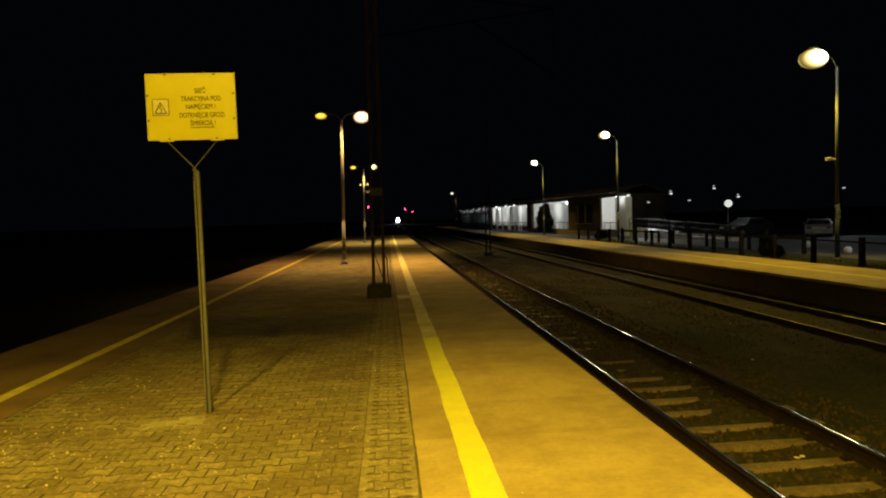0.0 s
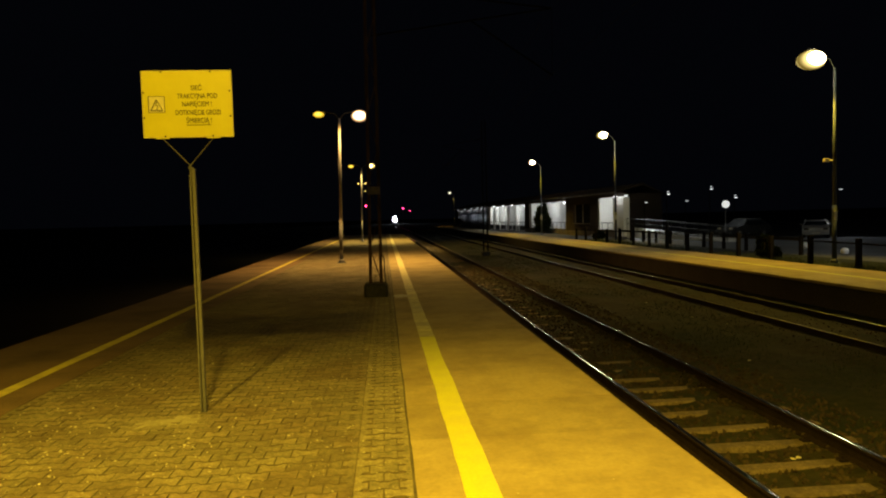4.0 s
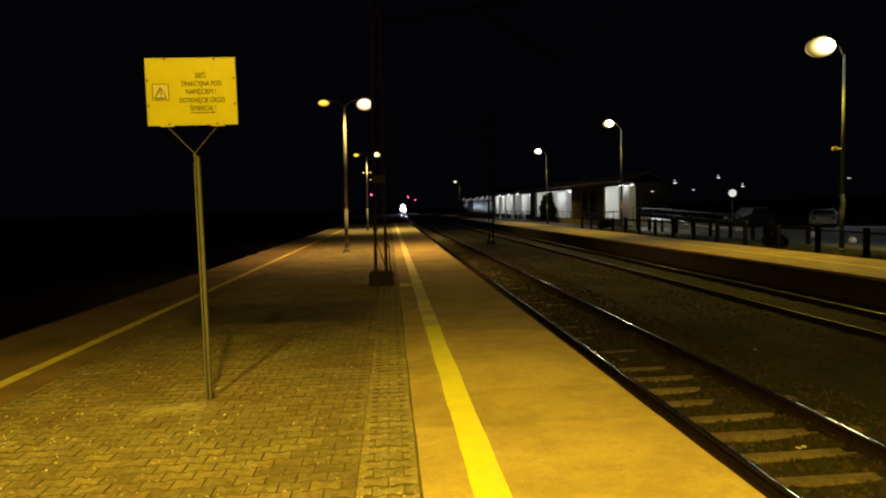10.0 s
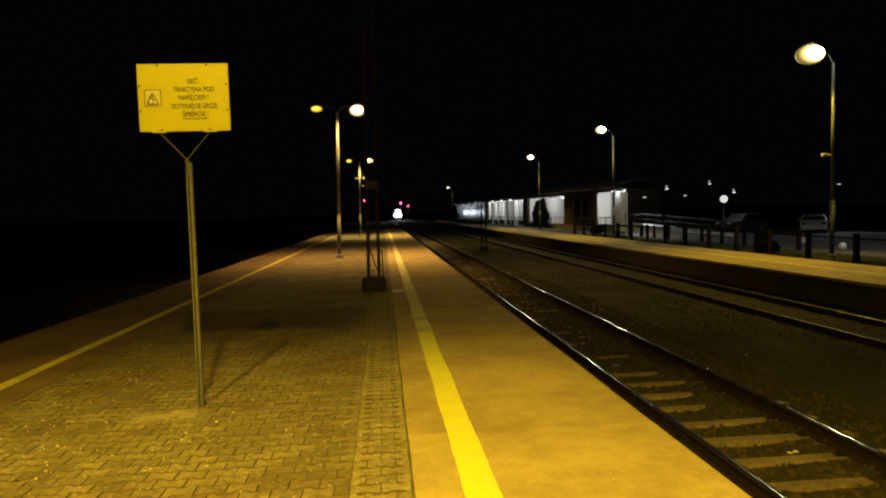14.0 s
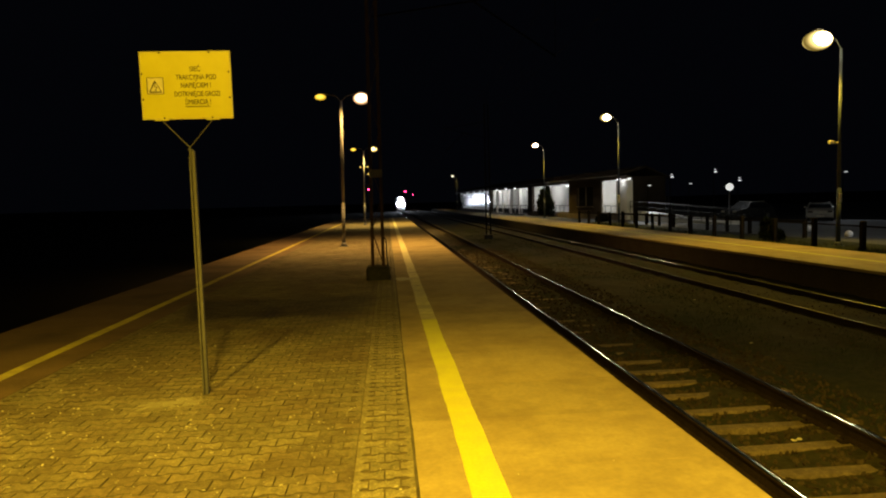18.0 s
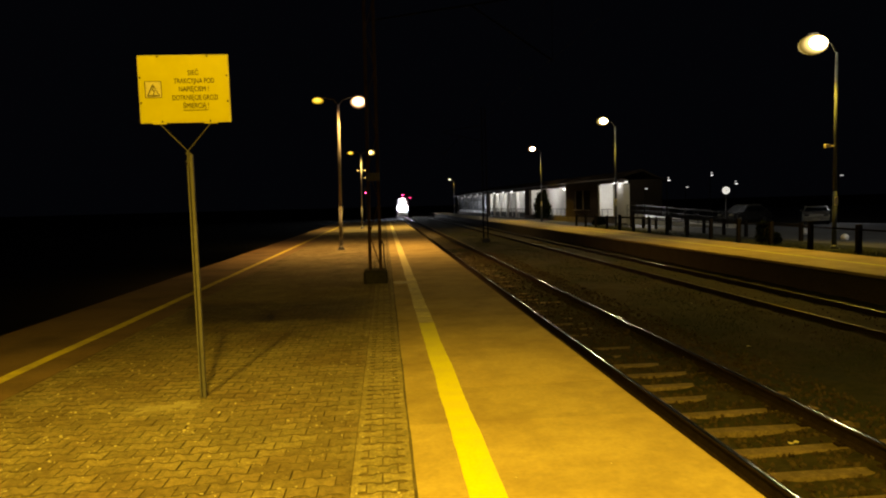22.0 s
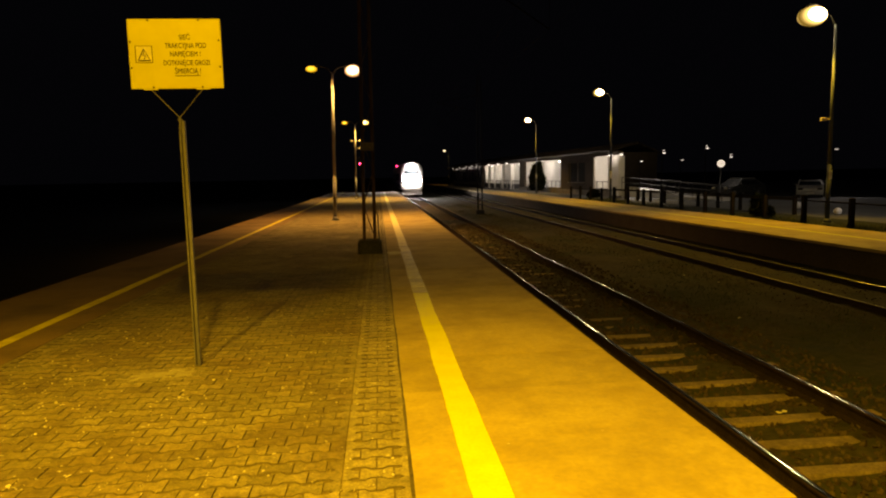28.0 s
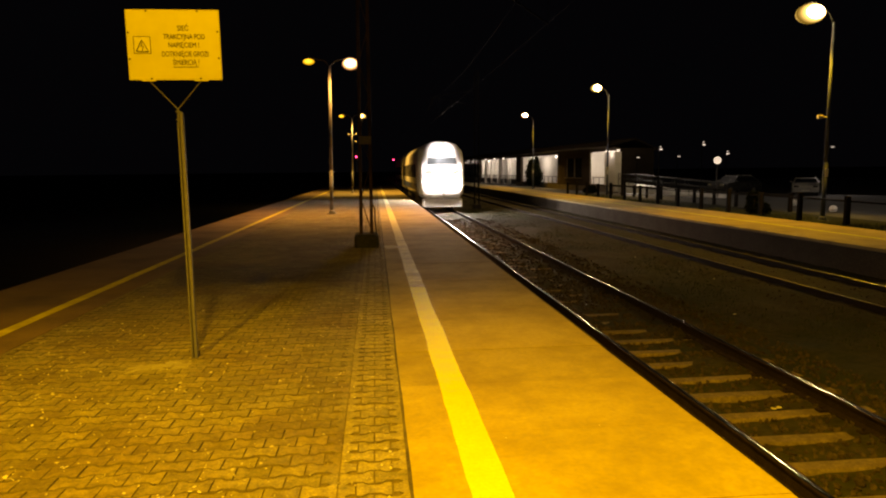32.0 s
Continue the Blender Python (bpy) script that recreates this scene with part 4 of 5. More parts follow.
# ---- catenary masts and wires ----
def lattice_mast(place, height, wide, top_wide, label, plate=True, arm=0.0, steel=None):
    root = empty("catenary_mast", place, label, "mast", "catenary masts")
    bm = bmesh.new()
    box(bm, -0.27, 0.27, -0.33, 0.33, -0.1, 0.30, 0.05)
    part("footing", bm, FOOTING, root, "dark concrete footing block")
    for s in (-1, 1):
        bm = bmesh.new()
        lo, hi = [], []
        for px, py in ((-0.036, -0.07), (0.036, -0.07), (0.036, 0.07), (-0.036, 0.07)):
            lo.append(bm.verts.new((s * wide / 2 + px, py, 0.28)))
            hi.append(bm.verts.new((s * top_wide / 2 + px * 0.9, py, height)))
        for k in range(4):
            bm.faces.new((lo[k], lo[(k + 1) % 4], hi[(k + 1) % 4], hi[k]))
        bm.faces.new(hi)
        bm.faces.new(lo[::-1])
        part("leg", bm, steel or MASTSTEEL, root, "rusty steel channel leg")
    n = int(height / 0.75)
    for k in range(n):
        z0, z1 = 0.35 + k * 0.75, 0.35 + (k + 1) * 0.75
        w0, w1 = wide + (top_wide - wide) * z0 / height, wide + (top_wide - wide) * z1 / height
        s = 1 if k % 2 else -1
        bm = bmesh.new()
        tube(bm, (-s * w0 / 2, -0.05, z0), (s * w1 / 2, -0.05, z1), 0.012, 0.012, 5)
        part("lacing_bar", bm, steel or MASTSTEEL, root)
    if arm:
        bm = bmesh.new()
        for a, b in (((0, 0, 7.0), (arm, 0, 6.55)), ((0, 0, 5.9), (arm, 0, 6.55)), ((arm * 0.55, 0, 6.25), (arm, 0, 5.02))):
            tube(bm, a, b, 0.02, 0.02, 6)
        tube(bm, (arm, 0, 6.55), (arm, 0, 4.98), 0.006, 0.006, 5)
        part("cantilever", bm, NEARBLACK, root, "dark cantilever arm holding the wires").location.z = -place[2]
    if plate:
        bm = bmesh.new()
        box(bm, -0.14, 0.14, -0.085, -0.07, 2.32, 2.5)
        part("plate", bm, HOUSING, root, "dull plate with unreadable marks")
    return root


mast = lattice_mast((-0.25, 15.15, 0), 8.5, 0.24, 0.19, "rusty lattice catenary mast on a concrete block", True, 4.19)
mast.rotation_euler = (0, radians(0.3), 0)
bm = bmesh.new()
path_tube(bm, [(0.16, -0.05, 0.95), (0.2, -0.05, 0.86), (0.2, -0.05, 0.55), (0.23, -0.06, 0.3), (0.27, -0.08, 0.03)], 0.014, 8)
path_tube(bm, [(0.16, -0.05, 0.95), (0.12, -0.03, 0.97)], 0.014, 8)
part("earth_cable", bm, RUBBER, mast, "thick dark earthing cable")
# near-black copy of the mast steel keeps this one dark under headlights
lattice_mast((6.75, 44.0, -0.86), 9.0, 0.3, 0.24, "dark lattice catenary mast between the tracks", False, -2.81, NEARBLACK)


def wire(name, pts, label, r=0.003):
    bm = bmesh.new()
    for a, b in zip(pts, pts[1:]):
        tube(bm, a, b, r, r, 5, False)
    return tagged(part(name, bm, WIRE), label, "wire", "overhead wires")


def span(x, y0, y1, z, sag, n=10):
    return [(x + xoff(y), y, z - sag * (1 - (2 * k / n - 1) ** 2)) for k, y in ((k, y0 + (y1 - y0) * k / n) for k in range(n + 1))]


for x in (3.936,):
    contact, carrier = [], []
    for k in range(-1, 9):
        contact += span(x, 15.15 + 28.85 * k, 15.15 + 28.85 * (k + 1), 5.0, 0.04, 4)
        carrier += span(x, 15.15 + 28.85 * k, 15.15 + 28.85 * (k + 1), 6.5, 0.5, 8)
    w = wire("contact_wire", contact, "thin copper contact wire over the track")
    wire("catenary_wire", carrier, "sagging catenary wire over the track")
    for k in range(-4, 28):
        y = 15.15 + 7.2125 * (k + 0.5)
        f = ((y - 15.15) / 28.85) % 1
        bm = bmesh.new()
        tube(bm, (x, y, 4.99), (x, y, 6.5 - 0.5 * (1 - (2 * f - 1) ** 2)), 0.003, 0.003, 4, False)
        part("dropper", bm, WIRE, w)


# ---- signals ----
def signal(place, height, heads, label, back=1):
    root = empty("railway_signal", place, label, "signal", "signals")
    bm = bmesh.new()
    tube(bm, (0, 0, 0), (0, 0, height + 0.9), 0.06, 0.05, 10)
    box(bm, -0.2, 0.2, -0.2, 0.2, -0.05, 0.2, 0.03)
    part("post", bm, DARKMETAL, root)
    for dx, z, r in heads:
        bm = bmesh.new()
        box(bm, dx - 0.2, dx + 0.2, -0.12, 0.08, z - 0.35, z + 0.75, 0.03)
        head = part("head", bm, DARKMETAL, root, "black signal head")
        bm = bmesh.new()
        lathe(bm, [(r, -0.13), (r * 0.9, -0.15), (r * 0.5, -0.165)][::-1], (dx, 0, z), 14, "y")
        part("lens", bm, RED_LAMP, head, "lit red lens")
        bm = bmesh.new()
        for k in range(9):
            a = math.pi * k / 8
            x, zz = dx + 0.13 * math.cos(a), z + 0.13 * math.sin(a)
            beam(bm, (x, -0.12, zz), (x, -0.3, zz), 0.05, 0.006)
        part("hood", bm, DARKMETAL, head)
    return root


signal((6.95, 250, -1.0), 6.8, [(0, 6.8, 0.2)], "tall railway signal showing a large red light")
signal((9.7, 250, -1.0), 5.66, [(0, 5.66, 0.13)], "railway signal showing a smaller red light")
signal((-2.48, 90, -1.0), 4.62, [(0, 4.62, 0.08)], "railway signal with a red light beyond the platform end")


# ---- fence, bushes and stones by the far platform ----
def fence_post_bm(h):
    bm = bmesh.new()
    box(bm, -0.075, 0.075, -0.075, 0.075, -0.1, h, 0.015)
    return bm


fence = empty("fence", (14.85, 0, LOT_Z + 0.03), "low dark wooden post fence behind the far platform", "fence")
for k in range(-4, 14):
    part("post", fence_post_bm(0.95 + 0.05 * math.sin(k * 2.3)), WOODPOST, fence).location = (0, 19.47 + 2.36 * k, 0)
for k in range(-4, 13):
    bm = bmesh.new()
    beam(bm, (0.05, 19.47 + 2.36 * k, 0.78 + 0.02 * math.sin(k)), (0.05, 19.47 + 2.36 * (k + 1), 0.78 + 0.02 * math.sin(k + 1)), 0.04, 0.05)
    part("top_rail", bm, WOODPOST, fence)


def bush(place, width, height, count, seed, label, trunk=True, pointed=0.6):
    root = empty("bush", place, label, "bush", "bushes")
    r = random.Random(seed)
    bm = bmesh.new()
    for k in range(6):
        a = r.uniform(0, 6.28)
        tube(bm, (0.05 * math.cos(a), 0.05 * math.sin(a), 0), (width * 0.25 * math.cos(a), width * 0.25 * math.sin(a), height * r.uniform(0.5, 0.8)), 0.03, 0.01, 6)
    part("branch", bm, BARK, root, "thin bare stems")
    verts, faces = [], []
    lobes = [(r.uniform(0, 6.28), r.uniform(0.15, 0.9), r.uniform(0.5, 1.0)) for _ in range(26)]
    for _ in range(count):
        a0, hz, sz = r.choice(lobes)
        rad = width / 2 * (1 - hz ** 2 * pointed) * r.uniform(0.35, 1.0) * (0.65 + 0.35 * sz)
        a = a0 + r.gauss(0, 0.45)
        z = height * min(max(hz + r.gauss(0, 0.07), 0.08), 1.0)
        x, y = rad * math.cos(a), rad * math.sin(a)
        s = r.uniform(0.05, 0.1)
        u = Vector((r.gauss(0, 1), r.gauss(0, 1), r.gauss(0, 0.7))).normalized()
        w = u.cross(Vector((r.gauss(0, 1), r.gauss(0, 1), r.gauss(0, 1)))).normalized()
        c = Vector((x, y, z))
        b = len(verts)
        verts += [tuple(c - u * s), tuple(c + w * s * 0.5), tuple(c + u * s), tuple(c - w * s * 0.5)]
        faces.append((b, b + 1, b + 2, b + 3))
    ob = new("crown", mesh_from("crown", verts, faces, LEAF))
    ob.parent = root
    return root


bush((16.4, 67.6, LOT_Z), 2.3, 3.2, 16000, 11, "dense dark green bush before the lit building", pointed=0.75)
bush((15.1, 25.1, LOT_Z), 0.85, 0.95, 1300, 12, "low dark bush at the fence")
bush((15.05, 24.3, LOT_Z), 0.6, 0.55, 700, 13, "small dark bush at the fence")
bush((15.25, 136.0, LOT_Z), 1.3, 3.7, 1600, 15, "tall narrow dark shrub beside the glazed wing", pointed=0.3)
bush((16.6, 50.0, LOT_Z), 1.3, 0.7, 2000, 14, "low dark shrub by the building corner")


def stone(place, s, label):
    bm = bmesh.new()
    lathe(bm, [(s * math.sin(math.pi * k / 8) + 0.004, -s * math.cos(math.pi * k / 8)) for k in range(9)], (0, 0, s * 0.9), 14)
    for v in bm.verts:
        v.co *= 1 + 0.06 * noise.noise(v.co * 6)
    ob = part("round_stone", bm, STONEWHITE, None, "", True)
    ob.location = place
    return tagged(ob, label, "stone", "painted stones")


stone((19.35, 26.2, LOT_Z - 0.03), 0.16, "round whitewashed stone beside the lamp post")
stone((20.85, 31.1, LOT_Z - 0.03), 0.17, "dull whitewashed stone at the car park's edge")


# ---- clock and car park lamps ----
clock = empty("station_clock", (25.3, 47.0, lot(25.3)), "round backlit white station clock on a pole", "clock")
bm = bmesh.new()
tube(bm, (0, 0, 0), (0, 0, 2.3), 0.06, 0.05, 10)
part("pole", bm, DARKMETAL, clock)
bm = bmesh.new()
lathe(bm, [(0.27, -0.09), (0.285, -0.07), (0.285, 0.07), (0.27, 0.09)], (0, 0, 2.56), 28, "y")
case = part("case", bm, HOUSING, clock, "grey round clock case", True)
bm = bmesh.new()
lathe(bm, [(0.265, -0.101), (0.265, -0.094)], (0, 0, 2.56), 28, "y")
face = part("dial", bm, CLOCKFACE, case, "glowing white dial")
for a, l, w in ((88, 0.17, 0.03), (330, 0.1, 0.035)):
    bm = bmesh.new()
    box(bm, -w / 2, w / 2, -0.108, -0.104, -0.05, l)
    bm.transform(Matrix.Translation((0, 0, 2.56)) @ Matrix.Rotation(radians(a), 4, "Y"))
    part("hand", bm, CLOCKHAND, face, "black clock hand")
for k in range(12):
    bm = bmesh.new()
    box(bm, -0.01, 0.01, -0.106, -0.102, 0.21, 0.245)
    bm.transform(Matrix.Translation((0, 0, 2.56)) @ Matrix.Rotation(radians(30 * k), 4, "Y"))
    part("hour_mark", bm, CLOCKHAND, face)
clock.rotation_euler = (0, 0, radians(-28))


def park_lamp(x, y, z, label, twin=False):
    root = empty("car_park_lamp", (x, y, lot(x) - 0.02), label, "lamp post", "car park lamps")
    h = z - lot(x) + 0.02
    bm = bmesh.new()
    tube(bm, (0, 0.35, 0), (0, 0.35, h + 0.1), 0.045, 0.03, 8)
    beam(bm, (0, 0.35, h + 0.1), (0, 0, h + 0.08), 0.05, 0.05)
    part("pole", bm, NEARBLACK, root)
    bm = bmesh.new()
    box(bm, -0.09, 0.09, -0.08, 0.3, h + 0.03, h + 0.08, 0.015)
    part("housing", bm, NEARBLACK, root)
    bm = bmesh.new()
    w = 0.075 * y / 75
    box(bm, -w, w, -0.12, 0.2, h - 0.05 * y / 75, h + 0.03, 0.01)
    part("lens", bm, LAMP_MID if twin else LAMP_SMALL, root, "small lit white lens")
    if twin:
        bm = bmesh.new()
        tube(bm, (0, 0.1, h + 0.1), (0, 0.1, h + 0.28 * y / 75), 0.03, 0.03, 6)
        box(bm, -w * 0.8, w * 0.8, 0.0, 0.2, h + 0.29 * y / 75, h + 0.34 * y / 75, 0.005)
        part("upper_lens", bm, LAMP_SMALL, root, "dimmer upper lens")
    return root


# the last row is the added post, outside the view
for x, y, z, twin in ((18.8, 46, 2.5, False), (18.7, 42, 2.95, True), (25.65, 54, 2.69, False), (27.84, 54, 3.65, True), (30.0, 54, 2.88, True), (35.7, 48.75, 3.23, False), (24.0, 16.0, 6.0, True)):
    park_lamp(x, y, z, "white lamp on a dark post, added out of view beside the platform" if y < 30 else "distant car park lamp with a small white light", twin)


# ---- cars ----
def car(place, rz, paint, length, height, label):
    root = empty("parked_car", place, label, "car", "parked cars", rz=rz)
    w, L = 1.76, length
    prof = [(0, 0.28), (0.02, 0.62), (0.1, 0.78), (0.26 * L, 0.95), (0.40 * L, height), (0.78 * L, height + 0.02), (0.95 * L, 0.98), (0.995 * L, 0.8), (L, 0.3)]
    bm = bmesh.new()
    rows = []
    for t, k in ((-1, 0.86), (-0.97, 1.0), (0.97, 1.0), (1, 0.86)):
        row = []
        for x, z in prof:
            inset = 0.2 * max(0, (z - 0.95)) / (height - 0.9)
            row.append(bm.verts.new((x - L / 2, t * w / 2 * (1 - inset), 0.28 + (z - 0.28) * (1 if k == 1 else 0.985))))
        rows.append(row)
    for a, b in zip(rows, rows[1:]):
        for k in range(len(prof) - 1):
            bm.faces.new((a[k], a[k + 1], b[k + 1], b[k]))
        bm.faces.new((a[-1], a[0], b[0], b[-1]))
    for row, turn in ((rows[0], -1), (rows[-1], 1)):
        bm.faces.new([row[k] for k in (0, 1, 2, 3, 6, 7, 8)][::turn])
        bm.faces.new([row[k] for k in (3, 4, 5, 6)][::turn])
    part("body", bm, paint, root)
    for s in (-1, 1):
        bm = bmesh.new()
        y = s * (w / 2 + 0.003)
        pts = [(0.30 * L, 0.97), (0.41 * L, height - 0.1), (0.76 * L, height - 0.08), (0.88 * L, 0.99)]
        v = [bm.verts.new((x - L / 2, s * w / 2 * (1 - 0.2 * max(0, z - 0.95) / (height - 0.9)) + s * 0.006, z)) for x, z in pts]
        bm.faces.new(v if s < 0 else v[::-1])
        part("side_window", bm, DARKGLASS, root, "dark side glass")
    for a, b, nm in (((0.275 * L, 0.975), (0.39 * L, height - 0.06), "windscreen"), ((0.80 * L, height - 0.04), (0.94 * L, 1.0), "rear_window")):
        bm = bmesh.new()
        v = []
        for x, z in (a, b):
            hw = w / 2 * (1 - 0.2 * max(0, z - 0.95) / (height - 0.9)) - 0.09
            v += [bm.verts.new((x - L / 2, -hw, z + 0.012)), bm.verts.new((x - L / 2, hw, z + 0.012))]
        bm.faces.new((v[0], v[1], v[3], v[2]))
        part(nm, bm, DARKGLASS, root, "dark glass")
    for x in (0.18 * L, 0.81 * L):
        for s in (-1, 1):
            bm = bmesh.new()
            lathe(bm, [(0.29, -0.1), (0.31, -0.07), (0.31, 0.07), (0.29, 0.1)], (x - L / 2, s * (w / 2 - 0.1), 0.31), 18, "y")
            wheel = part("wheel", bm, RUBBER, root, "black tyre", True)
            bm = bmesh.new()
            lathe(bm, [(0.19, -0.11), (0.2, -0.1), (0.2, 0.1), (0.19, 0.11)], (x - L / 2, s * (w / 2 - 0.1), 0.31), 14, "y")
            part("rim", bm, CARSILVER, wheel, "grey rim")
    for s in (-1, 1):
        for x, nm, m in ((0.03, "headlight", LITTER), (L - 0.06, "tail_light", RUST)):
            bm = bmesh.new()
            box(bm, x - 0.05 - L / 2, x + 0.05 - L / 2, s * w * 0.36 - 0.17, s * w * 0.36 + 0.17, 0.66, 0.8, 0.02)
            part(nm, bm, m, root)
        bm = bmesh.new()
        box(bm, 0.3 * L - L / 2, 0.34 * L - L / 2, s * (w / 2 + 0.09) - 0.09, s * (w / 2 + 0.09) + 0.09, 0.98, 1.1, 0.03)
        part("mirror", bm, paint, root)
        bm = bmesh.new()
        path_tube(bm, [(0.42 * L - L / 2, s * w * 0.37, height + 0.01), (0.46 * L - L / 2, s * w * 0.37, height + 0.06), (0.74 * L - L / 2, s * w * 0.37, height + 0.07), (0.78 * L - L / 2, s * w * 0.37, height + 0.02)], 0.018, 6)
        part("roof_rail", bm, RAILPAINT, root, "pale roof rail")
    for x, nm in ((-L / 2, "front_bumper"), (L / 2, "rear_bumper")):
        bm = bmesh.new()
        box(bm, x - 0.07, x + 0.07, -w * 0.49, w * 0.49, 0.3, 0.52, 0.04)
        part(nm, bm, paint, root)
    bm = bmesh.new()
    box(bm, L / 2 + 0.06, L / 2 + 0.085, -0.26, 0.26, 0.36, 0.47, 0.004)
    part("number_plate", bm, LITTER, root, "blank pale plate")
    return root


car((29.9, 52.6, lot(29.9) - 0.02), 18, CARDARK, 4.3, 1.43, "dark grey saloon car parked in the car park")
car((33.3, 48.4, lot(33.3) - 0.02), 237, CARMID, 4.2, 1.36, "pale estate car parked with its rear to the fence")


# ---- station building ----
A, B = Vector((19.0, 51.1, 0)), Vector((13.4, 120.0, 0))
U = (B - A).normalized()
BUILDING = Matrix(((U.x, -U.y, 0, A.x), (U.y, U.x, 0, A.y), (0, 0, 1, LOT_Z), (0, 0, 0, 1)))
house = empty("station_building", label="long low station building with lit white niches", category="building")
house.matrix_world = BUILDING
TOP = 3.35


def wall(name, s0, s1, y0, y1, z0, z1, material, label=""):
    bm = bmesh.new()
    box(bm, s0, s1, y0, y1, z0, z1)
    return part(name, bm, material, house, label)


DEPTH = -3.0
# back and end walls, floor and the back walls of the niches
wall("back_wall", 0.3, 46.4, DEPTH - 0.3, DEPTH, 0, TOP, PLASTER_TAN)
# the end wall's shade is put into its colour: roof brown, not plaster
wall("end_wall", 0.0, 0.3, DEPTH - 0.3, -0.5, 0, TOP + 0.2, ROOF, "end wall coloured near black as unlit")
wall("floor_slab", 0, 45.6, -2.6, 0.0, 0.0, 0.1, PLINTH)
wall("niche_wall", 0.3, 5.3, -2.6, -2.3, 0.1, TOP, PLASTER, "white lit niche wall")
wall("niche_wall", 13.1, 25.3, -2.6, -2.3, 0.1, TOP, PLASTER, "white lit niche wall")
wall("niche_wall", 27.1, 45.6, -2.6, -2.3, 0.1, TOP, PLASTER, "white lit niche wall")
wall("niche_side", 5.3, 5.6, -2.6, -0.3, 0.1, TOP, PLASTER)
wall("niche_side", 12.8, 13.1, -2.6, -0.3, 0.1, TOP, PLASTER)
wall("niche_side", 25.3, 25.6, -2.6, -0.3, 0.1, TOP, PLASTER)
wall("niche_side", 26.8, 27.1, -2.6, -0.3, 0.1, TOP, PLASTER)
wall("niche_side", 45.3, 45.6, -2.3, -0.3, 0.1, TOP, PLASTER)
wall("corner_pillar", 0.0, 1.55, -0.5, 0.0, 0.1, TOP - 0.1, PLASTER, "white plastered corner pillar")
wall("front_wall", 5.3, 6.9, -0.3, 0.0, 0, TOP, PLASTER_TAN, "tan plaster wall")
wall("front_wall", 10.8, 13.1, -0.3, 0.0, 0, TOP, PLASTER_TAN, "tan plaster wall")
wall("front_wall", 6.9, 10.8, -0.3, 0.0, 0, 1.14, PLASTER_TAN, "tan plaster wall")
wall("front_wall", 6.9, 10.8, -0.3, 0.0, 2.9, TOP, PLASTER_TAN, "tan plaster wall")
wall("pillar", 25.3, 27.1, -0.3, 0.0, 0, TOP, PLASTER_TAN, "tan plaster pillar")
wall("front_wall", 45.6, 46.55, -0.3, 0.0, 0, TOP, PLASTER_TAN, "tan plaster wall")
for s0, s1, h in ((1.55, 5.3, 0.62), (13.1, 25.3, 0.56)):
    wall("parapet", s0, s1, -0.25, -0.02, 0.1, h, PLINTH, "dark low parapet")
for s0, s1 in ((5.3, 13.1), (25.3, 27.1), (45.6, 46.5)):
    wall("plinth", s0, s1, 0.0, 0.04, 0.0, 0.45, PLINTH, "dark stone plinth")
for s in (1.9, 4.95, 19.2):
    wall("column", s - 0.14, s + 0.14, -0.3, -0.02, 0.56, TOP - 0.1, PLASTER, "white plaster column")
for s in (31.0, 35.0, 39.0, 42.4):
    wall("column", s - 0.2, s + 0.2, -0.4, 0.0, 0.1, TOP - 0.1, PLASTER, "white plaster column")
wall("lintel", 0.0, 46.4, -0.32, 0.02, TOP, TOP + 0.3, PLASTER_TAN, "tan eaves beam")
wall("ceiling", 0.32, 46.2, DEPTH, -0.32, TOP, TOP + 0.12, PLASTER, "white soffit")

# near-black fill in place of glass, so headlights never show in it
win = wall("window", 6.9, 10.8, -0.2, -0.14, 1.14, 2.9, NEARBLACK, "large unlit window with a near-black fill")
for s in (6.95, 8.85, 10.75):
    bm = bmesh.new()
    box(bm, s - 0.05, s + 0.05, -0.14, -0.07, 1.16, 2.88)
    part("window_frame", bm, PLINTH, win, "brown frame bar")
bm = bmesh.new()
box(bm, 6.85, 10.85, 0.002, 0.12, 1.06, 1.14)
part("window_sill", bm, PLINTH, win, "stone sill")

# railing of the colonnade
bm = bmesh.new()
for z in (1.2, 0.75):
    box(bm, 27.1, 45.3, -0.16, -0.1, z - 0.03, z + 0.03)
rail = part("railing", bm, DARKMETAL, house, "dark metal railing")
for k in range(19):
    bm = bmesh.new()
    s = 27.6 + k * 0.98
    box(bm, s - 0.03, s + 0.03, -0.16, -0.1, 0.1, 1.2)
    part("railing_post", bm, DARKMETAL, rail)
for k in range(6):
    wall("railing_panel", 27.3 + 3 * k, 29.9 + 3 * k, -0.145, -0.125, 0.2, 0.72, DARKMETAL, "dark infill panel")

# handrails across the two nearer niches
for s0, s1 in ((1.55, 5.3), (13.1, 25.3)):
    bm = bmesh.new()
    box(bm, s0, s1, -0.16, -0.11, 1.17, 1.22)
    rail = part("railing", bm, DARKMETAL, house, "dark metal handrail")
    for k in range(int((s1 - s0) / 1.2)):
        bm = bmesh.new()
        s = s0 + 0.6 + 1.2 * k
        box(bm, s - 0.02, s + 0.02, -0.155, -0.115, 0.56, 1.17)
        part("railing_post", bm, DARKMETAL, rail)

# glazed wing, set parallel to the track
WING = Matrix(((0.01, -1, 0, 15.22), (1, 0.01, 0, 97.6), (0, 0, 1, LOT_Z), (0, 0, 0, 1)))
IN_WING = BUILDING.inverted() @ WING


def wing(name, s0, s1, y0, y1, z0, z1, material, label=""):
    bm = bmesh.new()
    box(bm, s0, s1, y0, y1, z0, z1)
    bm.transform(IN_WING)
    return part(name, bm, material, house, label)


